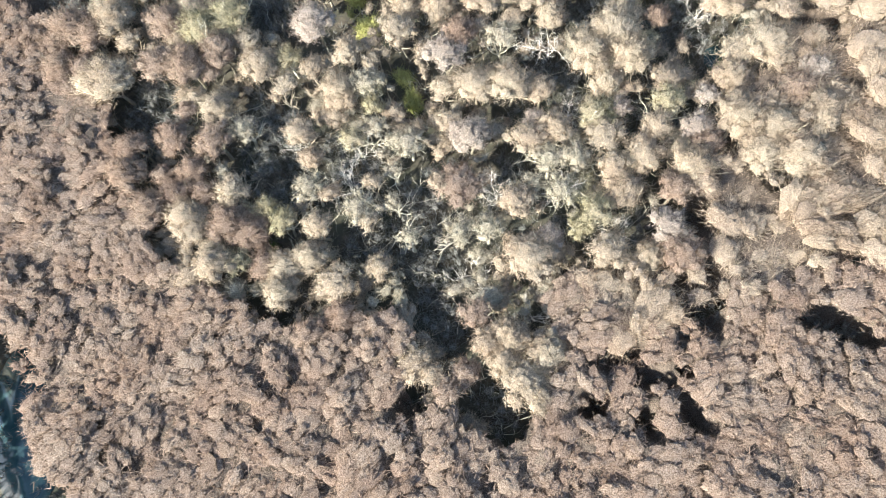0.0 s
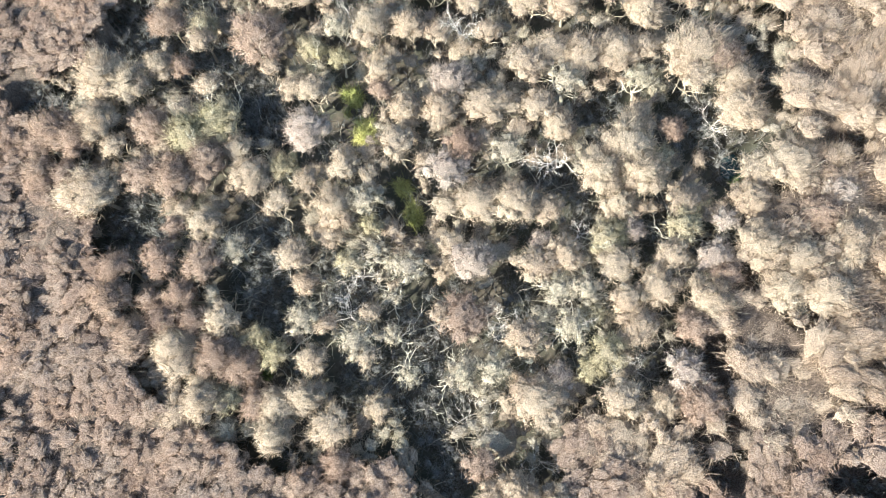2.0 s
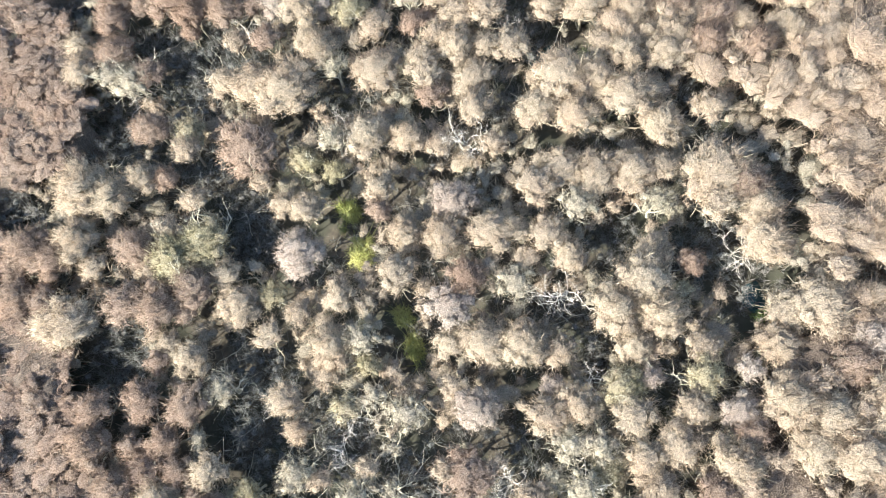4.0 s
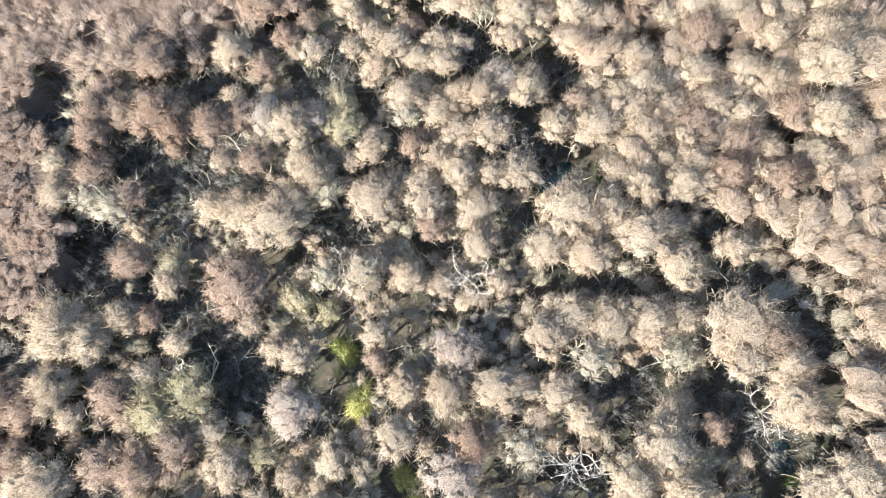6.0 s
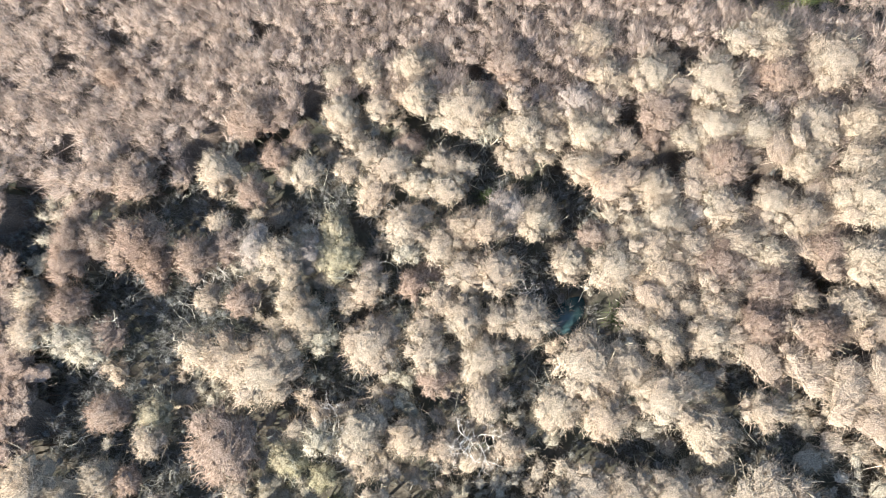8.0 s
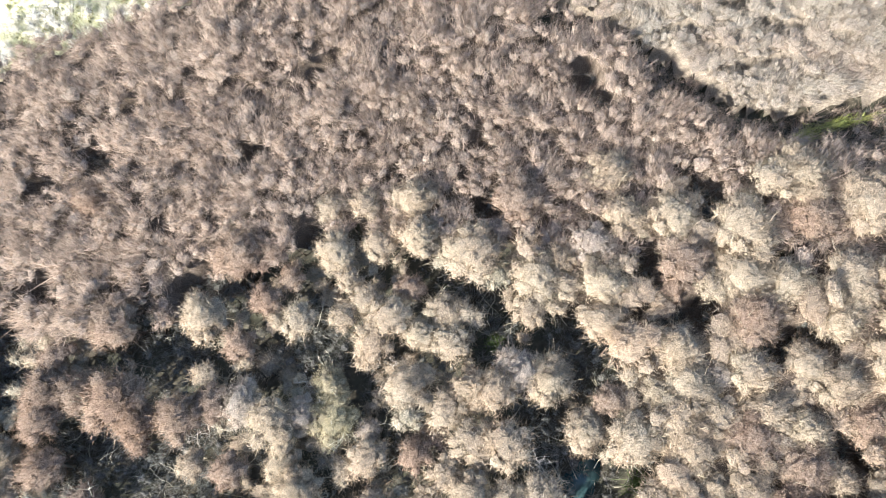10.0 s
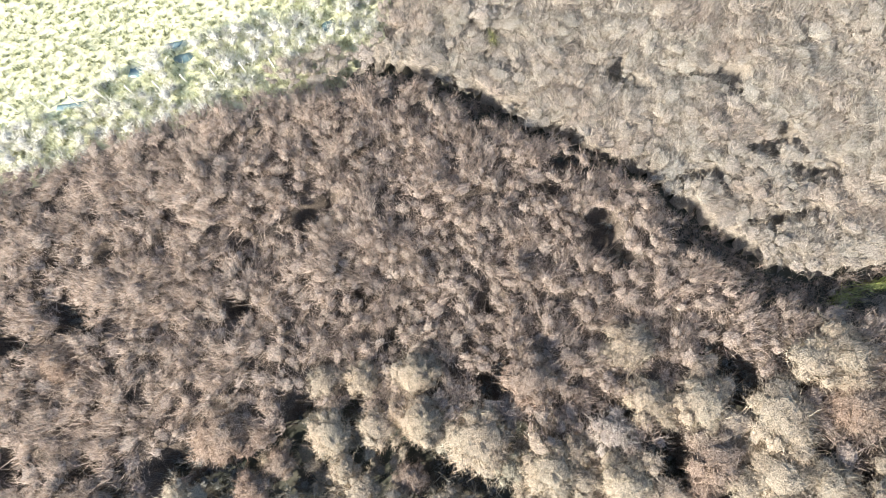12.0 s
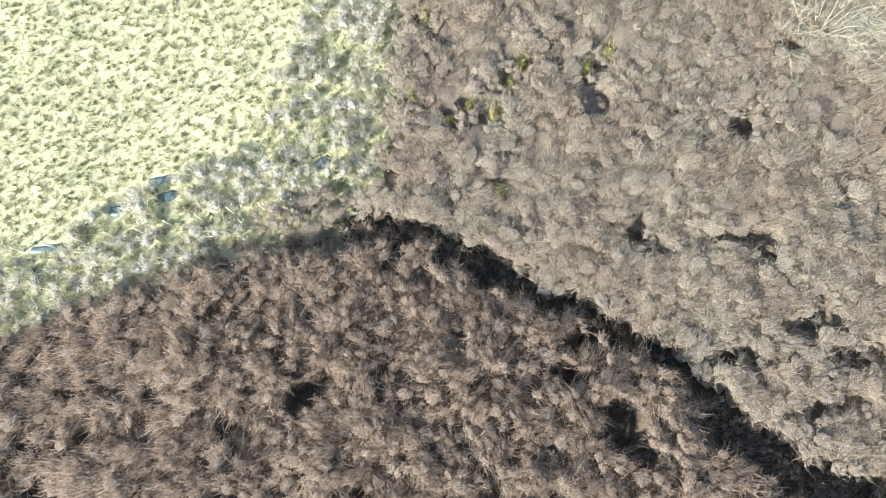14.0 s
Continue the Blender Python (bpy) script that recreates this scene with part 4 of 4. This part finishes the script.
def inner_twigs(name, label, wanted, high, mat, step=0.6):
    """The close inner twigs of a thicket, below its crowns: one uneven sheet that sinks at the hollows and cracks,
    coloured dark for the shade there.
    """
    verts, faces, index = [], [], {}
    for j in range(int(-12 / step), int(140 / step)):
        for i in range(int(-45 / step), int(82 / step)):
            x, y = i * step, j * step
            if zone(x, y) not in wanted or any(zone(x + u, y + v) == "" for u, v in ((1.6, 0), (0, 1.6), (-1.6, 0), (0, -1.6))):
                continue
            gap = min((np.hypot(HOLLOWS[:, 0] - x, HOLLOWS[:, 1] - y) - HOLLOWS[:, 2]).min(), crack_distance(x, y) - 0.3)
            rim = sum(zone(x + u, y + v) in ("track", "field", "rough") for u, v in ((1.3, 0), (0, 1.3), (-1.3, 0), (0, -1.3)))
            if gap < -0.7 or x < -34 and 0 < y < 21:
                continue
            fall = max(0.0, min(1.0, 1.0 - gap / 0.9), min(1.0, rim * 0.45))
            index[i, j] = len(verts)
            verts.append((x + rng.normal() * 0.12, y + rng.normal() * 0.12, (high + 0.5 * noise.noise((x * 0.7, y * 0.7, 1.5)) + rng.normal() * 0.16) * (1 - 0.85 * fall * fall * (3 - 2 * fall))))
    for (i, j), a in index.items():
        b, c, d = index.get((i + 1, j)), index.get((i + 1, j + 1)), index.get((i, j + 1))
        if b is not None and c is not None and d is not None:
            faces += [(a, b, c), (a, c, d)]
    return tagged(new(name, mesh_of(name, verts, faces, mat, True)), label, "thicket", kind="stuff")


def thicket(name, label, category, places, mat, models, high, spread, stems=True, stand=0.0):
    """Close-grown crowns that cannot be counted, in one mesh."""
    shoots, masses, stem_pieces, shoot_normals, mass_normals = [], [], [], [], []
    for x, y, r in places:
        size = min(models, key=lambda one: abs(math.log(one / r)))
        shape, mass, faces, normals = models[size][int(rng.integers(0, len(models[size])))]
        a, s = rng.uniform(0, 6.28), r / size
        tall = (high + (stand * stand_height(x, y) if stand else 0.0) + 0.28 * (min(r, 2.8) - 1.4) + rng.uniform(-spread, spread) + 0.4 * noise.noise((x * 0.15, y * 0.15, 2.0)) + 0.3 * noise.noise((x * 0.4, y * 0.4, 5.0)))
        c, d = math.cos(a) * s, math.sin(a) * s
        wide, lean = rng.uniform(0.76, 1.32), rng.normal(size=2) * 0.18
        turn, place = np.array([[c * wide, d * wide, 0], [-d / wide, c / wide, 0], [lean[0], lean[1], 0.75 + 0.25 * s]]), np.array([x, y, ground_height(x, y) + tall])
        shoots.append(shape.reshape(-1, 3) @ turn + place)
        masses.append((mass @ turn + place, faces))
        spin = np.array([[math.cos(a), math.sin(a), 0], [-math.sin(a), math.cos(a), 0], [0, 0, 1]])
        shoot_normals.append(normals[:len(shape) * 3] @ spin)
        mass_normals.append(normals[len(shape) * 3:] @ spin)
        if stems:
            foot = np.array([x, y, -0.3])
            stem_pieces.append(tube(np.array([foot, foot + (rng.normal() * 0.1, rng.normal() * 0.1, tall * 0.5), foot + (rng.normal() * 0.2, rng.normal() * 0.2, tall * 0.85)]), [0.07, 0.055, 0.03], 3))
    shoots = np.concatenate(shoots)
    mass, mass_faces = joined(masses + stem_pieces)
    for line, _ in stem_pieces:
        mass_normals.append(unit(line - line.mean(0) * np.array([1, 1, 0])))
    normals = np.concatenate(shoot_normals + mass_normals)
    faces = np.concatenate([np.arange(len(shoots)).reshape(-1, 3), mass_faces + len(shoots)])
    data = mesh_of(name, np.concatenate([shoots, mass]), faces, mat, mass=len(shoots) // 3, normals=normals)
    return tagged(new(name, data), label, category, kind="stuff")


def crown_models(n, radius, rise, count, up, reach, thin, **more):
    return [crown_twigs(radius, rise, 0.0, count, up, reach, thin, **more) for _ in range(n)]


def crown_sizes(n, sizes, steep, lobe, density, up, reach, thin, **how):
    """Models of crowns of several radii."""
    return {wide: [crown_group(wide, steep * wide, 0.0, min(lobe, wide * 0.8), density, up, reach, thin, **how) for _ in range(n)] for wide in sizes}


ROUND = crown_sizes(8, (0.7, 1.1, 1.7), 0.5, 1.3, 230, 0.3, 0.42, 0.036, merge=0.45, body=0.72, stray=0.45, ragged=0.5, lift=0.4, long=0.1, grain=0.3)
BROAD = crown_sizes(9, (0.9, 1.8, 3.0), 0.3, 1.9, 210, 0.35, 0.45, 0.036, merge=0.42, arch=0.7, body=0.76, stray=0.4, ragged=0.42, lift=0.5, long=0.12, grain=0.3)
FINE = crown_sizes(9, (0.9, 1.6, 2.5), 0.14, 1.2, 84, 0.4, 0.4, 0.046, merge=0.41, arch=0.6, body=0.72, stray=0.5, ragged=0.55, lift=0.75, grain=0.45)
BRUSH = crown_sizes(9, (0.8, 1.3, 1.9), 0.26, 1.05, 165, 0.66, 0.6, 0.036, merge=0.44, arch=0.8, body=0.56, stray=0.32, ragged=0.5, lift=0.6, long=0.12, grain=0.5, knobbly=0.6)
LOW = crown_sizes(9, (0.8, 1.4, 2.1), 0.06, 1.3, 96, 0.55, 0.56, 0.04, merge=0.39, arch=0.3, body=0.66, stray=0.42, ragged=0.36, lift=0.9, grain=0.7, knobbly=0.7)
SMALL = {1.0: crown_models(8, 1.0, 0.8, 230, 0.35, 0.5, 0.045, body=0.5, stray=0.6, rings=4, around=8)}
OPEN = {0.9: crown_models(8, 1.0, 0.9, 85, 0.3, 0.6, 0.042, body=0.4, rings=3, around=7)}

thicket("alder_thicket", "close-grown leafless brown alder thicket", "thicket", scatter({"brown"}, 0.8, 2.6, 50000, 0.47, 0.54, 11), TWIG_BROWN, FINE, 4.4, 0.25, stand=0.2)
thicket("willow_thicket", "dense tan bare willow thicket with narrow dark gaps", "thicket", scatter({"east"}, 0.9, 3.2, 50000, 0.53, 0.56, 12), TWIG_EAST, BROAD, 4.6, 0.35, stand=0.9)
thicket("wood_canopy", "dense brown leafless wood with upright twiggy tops", "wood", scatter({"wood"}, 0.75, 1.9, 60000, 0.49, 0.54, 13), TWIG_WOOD, BRUSH, 4.3, 0.3, stand=0.35)
thicket("scrub", "low close pale-brown leafless scrub", "scrub", scatter({"scrub"}, 0.6, 2.2, 50000, 0.435, 0.54, 14), TWIG_SCRUB, LOW, 3.0, 0.13)
# Sheets added below the crowns, with shade put into their dark colour.
inner_twigs("alder_inner_twigs", "close inner twigs of the brown alder thicket, coloured dark for shade", {"brown"}, 3.5, SHADED_INNER_WOOD)
inner_twigs("willow_inner_twigs", "close inner twigs of the tan willow thicket, coloured dark for shade", {"east"}, 3.3, SHADED_INNER_WOOD)
inner_twigs("scrub_inner_twigs", "close inner twigs of the low pale scrub, coloured dark for shade", {"scrub"}, 2.4, SHADED_INNER_SCRUB)
inner_twigs("wood_inner_twigs", "close inner twigs of the brown wood, coloured dark for shade", {"wood"}, 2.7, SHADED_INNER_WOOD)
young = scatter({"grove"}, 0.6, 1.8, 30000, 0.55, 0.62, 16)
thicket("grove_growth", "young tan willows crowded between larger ones", "thicket", [p for p in young if noise.noise((p[0] * 0.21, p[1] * 0.21, 6.0)) < 0.08], TWIG_TAN, ROUND, 3.3, 0.4, stand=0.5)
thicket("pale_growth", "young pale lichened willows crowded between larger ones", "thicket", [p for p in young if noise.noise((p[0] * 0.21, p[1] * 0.21, 6.0)) >= 0.08], TWIG_PALE, ROUND, 3.3, 0.4, stand=0.5)
BEDS = np.concatenate([HOLLOWS, SHADE_PATCHES])
SEDGES = np.array([(20.6, 52.3), (29.0, 25.6), (52.5, 58.2), (26.6, 50.9), (24.3, 51.0), (-1.0, 42.8), (-0.8, 38.8), (1.2, 32.3), (1.4, 29.7), (-1.9, 41.4)])
HOLLOWS = HOLLOWS[:0]
thicket("low_scrub", "lower bare scrub in dips of the thicket", "scrub", [p for p in scatter({"scrub"}, 0.5, 0.9, 40000, 0.6, 0.6, 17)
        if crack_distance(p[0], p[1]) < 0.7 or any(math.hypot(p[0] - h[0], p[1] - h[1]) < h[2] for h in BEDS)], TWIG_SCRUB, LOW, 2.1, 0.3)
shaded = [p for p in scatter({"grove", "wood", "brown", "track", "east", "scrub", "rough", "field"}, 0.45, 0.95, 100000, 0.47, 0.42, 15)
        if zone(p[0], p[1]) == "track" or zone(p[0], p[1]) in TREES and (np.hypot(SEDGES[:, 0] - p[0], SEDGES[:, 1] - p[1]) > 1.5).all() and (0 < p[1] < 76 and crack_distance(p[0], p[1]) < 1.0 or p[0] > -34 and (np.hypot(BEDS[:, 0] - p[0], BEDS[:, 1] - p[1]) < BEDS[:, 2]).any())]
# Bushes of the dark gaps, with shade worked into their twig colour.
thicket("understorey", "grey-green bushes between the willows, coloured dark for shade", "undergrowth", [p for p in shaded if zone(p[0], p[1]) != "track"], TWIG_SHADE, OPEN, 2.0, 0.9)
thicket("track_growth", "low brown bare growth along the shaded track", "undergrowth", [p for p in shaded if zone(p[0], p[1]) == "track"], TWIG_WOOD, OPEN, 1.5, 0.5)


def tangle(count):
    """Thin pale branches that lie and lean across one another in the dark gaps, in one mesh."""
    pieces = []
    for x, y, r in BEDS[rng.integers(0, len(BEDS), count)]:
        a, q = rng.uniform(0, 6.28), math.sqrt(rng.uniform(0, 1)) * r
        place = (x + math.cos(a) * q, y + math.sin(a) * q)
        if zone(*place) == "grove":
            a = rng.uniform(0, 6.28)
            way = unit(np.array([math.cos(a), math.sin(a), rng.uniform(0.1, 0.8)]))
            pieces += bough((*place, rng.uniform(0.1, 1.4)), way, rng.uniform(1.4, 2.8), 0.032, 1, 0.3, 0.02, 4, 3)
    return tagged(new("tangled_branches", mesh_of("tangled_branches", *joined(pieces), PALE_BARK, True)), "tangle of thin pale fallen branches in shade", "branches", kind="stuff")


tangle(420)


# ---- dead and bare pale trees ----
def bare_tree(x, y, size, lean, turn, name, label, limbs, levels, mat, kids=4, fork=2.2):
    root = tagged(new(name), label, "tree", "bare pale trees")
    line = bend((0, 0, -0.3), (lean, 0, 1), fork * size, 0.1, 5)
    part("trunk", mesh_of("trunk", *tube(line, np.linspace(0.12, 0.07, 5) * size, 7), mat, True), root, "bleached tapering trunk")
    for i in range(limbs):
        a = i * 2 * math.pi / limbs + rng.uniform(-0.4, 0.4)
        way = unit(np.array([math.cos(a) + lean, math.sin(a), rng.uniform(0.7, 1.8)]))
        pieces = bough(line[-1] - (0, 0, 0.15), way, size * rng.uniform(2.2, 3.0), (0.033 if size < 2 else 0.02) * size, levels, 0.3, 0.05, 5, kids)
        part("limb", mesh_of("limb", *joined(pieces), mat, True), root)
    root.matrix_basis = pose(x, y, ground_height(x, y), 0, 0, turn)
    return root


for x, y, size in [(0.5, 49.2, 1.00), (11.0, 45.5, 1.10), (14.8, 30.7, 1.15), (23.2, 35.9, 0.70), (28.5, 29.3, 0.80), (6.2, 18.4, 1.00), (-16.8, 61.7, 0.80), (-9.7, 28.2, 0.70), (10.4, 16.7, 1.00), (13.7, 23.4, 0.80), (2.0, 12.8, 0.90), (-6.0, 22.5, 0.90), (14.7, 12.5, 0.80), (-4.7, 25.8, 0.90), (-6.3, 64.2, 0.90), (-8.0, 63.2, 0.70), (9.6, 63.8, 0.80), (2.7, 64.0, 0.80), (17.5, 60.6, 0.80), (10.2, 78.8, 0.70), (17.5, 54.7, 0.80), (-17.3, 60.8, 0.80), (-3.8, 64.1, 0.70), (5.5, 7.3, 0.70)]:
    bare_tree(x, y, size, 0.15, rng.uniform(0, 360), "bare_tree", "small dead tree with bleached twisted branches", 6, 2, DEAD_WOOD, 5)
ash = bare_tree(59.7, 107.7, 2.4, 0.0, 100, "ash_tree", "large bare ash with pale spreading limbs above the scrub", 12, 3, ASH_BARK, 5, 0.9)
tips = crown_twigs(3.8, 2.6, 7.4, 1500, 0.3, 0.9, 0.03, stray=0.5, ragged=0.3)[0]
part("twig_spray", mesh_of("twig_spray", *loose(tips), TWIG_PALE[0]), ash, "thin haze of pale grey-green twigs")


# ---- green growth ----
def green_clump(name, x, y, rx, ry, turn, n, high, mats, label):
    """A low mound of long fine leaves."""
    crown = crown_twigs(1.0, high * 0.6, high, n, 0.3, 0.55, 0.04, stray=0.8, body=0.5, rings=5, around=10)
    ob = new(name, crown_mesh(name, crown, mats))
    ob.matrix_basis = pose(x, y, ground_height(x, y), 0, 0, turn) @ Matrix.Diagonal((rx, ry, 1, 1))
    return tagged(ob, label, "plant", "green clumps")


for x, y, rx, ry, turn, n in [(-1.0, 42.8, 1.0, 1.5, 15, 1050), (-0.8, 38.8, 1.3, 1.6, -20, 1456), (1.2, 32.3, 0.9, 1.2, 20, 756), (1.4, 29.7, 0.9, 1.5, 0, 945), (-1.9, 41.4, 0.5, 0.7, 0, 244)]:
    green_clump("sedge_clump", x, y, rx, ry, turn, n, 2.3, GREEN_SEDGE, "bright yellow-green clump of arching sedge in a gap")
for x, y, rx, ry, turn in [(26.6, 50.9, 0.8, 0.6, 0), (24.3, 51.0, 1.3, 1.0, 0), (30.7, 50.9, 0.6, 0.8, 0), (17.6, 64.0, 1.0, 0.8, 0), (47.8, 72.7, 1.5, 0.8, 0), (51.8, 63.9, 1.2, 0.6, 30), (48.5, 62.5, 0.9, 1.0, 0), (28.5, 23.9, 0.9, 0.7, 0), (-14.1, 20.1, 0.7, 0.7, 0), (51.0, 72.9, 3.6, 0.6, -8),
                           (34.9, 113.6, 1.2, 0.6, 35), (29.3, 102.7, 0.7, 0.8, 0), (39.9, 111.2, 0.6, 0.7, 0), (31.0, 110.0, 0.7, 0.9, 10), (29.4, 111.3, 0.8, 0.5, 20), (27.3, 110.4, 0.6, 0.4, 20), (24.9, 113.6, 0.6, 0.8, 0), (28.2, 120.7, 0.6, 0.9, 0), (42.1, 112.0, 0.7, 0.9, 0), (33.3, 112.0, 0.5, 0.5, 0)]:
    low = y < 72
    green_clump("green_bush", x, y, rx, ry, turn, 320, 1.6 if low else 1.7 if y < 80 else 3.7, GREEN_LEAF if low else GREEN_SEDGE,
                "dark green evergreen clump among bare stems" if low else "fresh green clump among bare scrub")


# ---- pasture ----
def grass_blades(wanted, spacing, box, high, wide, thin, mat, name, label, clump, seed):
    """Tussocks of grass over the zones wanted, in one mesh."""
    draw = np.random.default_rng(seed)
    x0, x1, y0, y1 = box
    spots = [(x + draw.normal() * spacing * 0.5, y + draw.normal() * spacing * 0.5) for x in np.arange(x0, x1, spacing) for y in np.arange(y0, y1, spacing)]
    tris = []
    for x, y in spots:
        if zone(x, y) not in wanted or any(math.hypot((x - p[0]) / (p[2] + 0.15), (y - p[1]) / (p[3] + 0.15)) < 1 for p in PUDDLES):
            continue
        size = draw.uniform(0.55, 1.35)
        a, q = draw.uniform(0, 6.28, clump), np.sqrt(draw.uniform(0, 1, clump))
        foot = np.stack([x + np.cos(a) * q * wide * size * 0.6, y + np.sin(a) * q * wide * size * 0.6, np.full(clump, ground_height(x, y) + 0.03)], 1)
        way = unit(np.stack([np.cos(a) * q * 0.8, np.sin(a) * q * 0.8, np.ones(clump)], 1) + draw.normal(size=(clump, 3)) * 0.28)
        tris.append(blades(foot, way, high * draw.uniform(0.5, 1.1, clump) * size, thin))
    return tagged(new(name, mesh_of(name, *loose(np.concatenate(tris)), mat)), label, "grass", kind="stuff")


grass_blades({"field"}, 0.42, (-30, 24, 104, 147), 0.24, 0.36, 0.075, MEADOW_GRASS, "pasture_grass", "tussocky yellow-green pasture grass", 18, 21)
grass_blades({"field", "rough"}, 0.85, (-30, 28, 104, 147), 0.5, 0.2, 0.075, RUSH, "rush_tufts", "scattered dark olive rush tufts in the pasture", 16, 27)
grass_blades({"rough"}, 0.62, (-32, 32, 102, 147), 0.75, 0.36, 0.08, MEADOW_GRASS, "verge_grass", "rank pale yellow grass tussocks along the wood", 24, 22)
# The next two grasses take the dark understorey colour in place of shade.
grass_blades({"track"}, 0.8, (10, 56, 66, 108), 0.5, 0.3, 0.07, TWIG_SHADE[0], "track_grass", "grass on the shaded track, coloured dark for shade", 18, 25)
grass_blades({"grove", "brown", "east"}, 1.25, (-42, 55, -12, 80), 0.7, 0.3, 0.07, TWIG_SHADE[0], "floor_grass", "sparse grass and moss under the trees, coloured dark for shade", 12, 23)
def on_verge(x, y):
    """The strip of bushes between the fence and the shaded track."""
    return 8.5 < x < 22 and y < 108.6 - 0.1 * (x - 9) + 0.4 * math.sin(x * 2)


thicket("verge_bushes", "grey-tan bare bushes between the fence and the wood", "bushes", [p for p in scatter({"rough", "track", "scrub"}, 0.5, 1.5, 30000, 0.45, 0.5, 28)
        if on_verge(p[0], p[1]) and zone(p[0], p[1]) == "rough"], TWIG_SCRUB, LOW, 1.9, 0.25, False)
thicket("bramble_scrub", "low grey-white leafless brambles along the field fence", "brambles", [p for p in scatter({"rough"}, 0.4, 1.3, 30000, 0.6, 0.5, 24) if not on_verge(p[0], p[1]) and min(math.hypot(p[0] - q[0], p[1] - q[1]) for q in POSTS) > 0.5 + 0.5 * p[2] and not any(math.hypot((p[0] - q[0]) / (q[2] + 0.3), (p[1] - q[1]) / (q[3] + 0.3)) < 1 for q in PUDDLES) and noise.noise((p[0] * 0.3, p[1] * 0.3, 1.0)) > (-0.4 if p[1] < 114 else -0.45 if p[0] > line_at(p[1], FIELD_EDGE) - 5 else -0.2)], BRAMBLE, SMALL, 1.45, 0.5, False)


# ---- fence ----
def fence_post(x, y, turn, tilt):
    """A square weathered post with a chamfered head and a wire staple block."""
    bm = bmesh.new()
    bmesh.ops.create_cube(bm, size=1, matrix=Matrix.Translation((0, 0, 0.6)) @ Matrix.Diagonal((0.14, 0.13, 2.0, 1)))
    bmesh.ops.bevel(bm, geom=[e for e in bm.edges if all(v.co.z > 1 for v in e.verts)] + [e for e in bm.edges if abs(e.verts[0].co.z - e.verts[1].co.z) > 1],
                    offset=0.018, segments=1, affect="EDGES")
    data = bpy.data.meshes.new("fence_post")
    bm.to_mesh(data)
    bm.free()
    data.materials.append(POST)
    ob = new("fence_post", data)
    ob.matrix_basis = pose(x, y, ground_height(x, y), tilt, tilt * 0.6, turn)
    return tagged(ob, "weathered pale timber fence post in rough grass", "fence post", "field fence posts")


for i, (x, y) in enumerate(POSTS):
    fence_post(x, y, -10 + rng.uniform(-8, 8), rng.uniform(-4, 4))
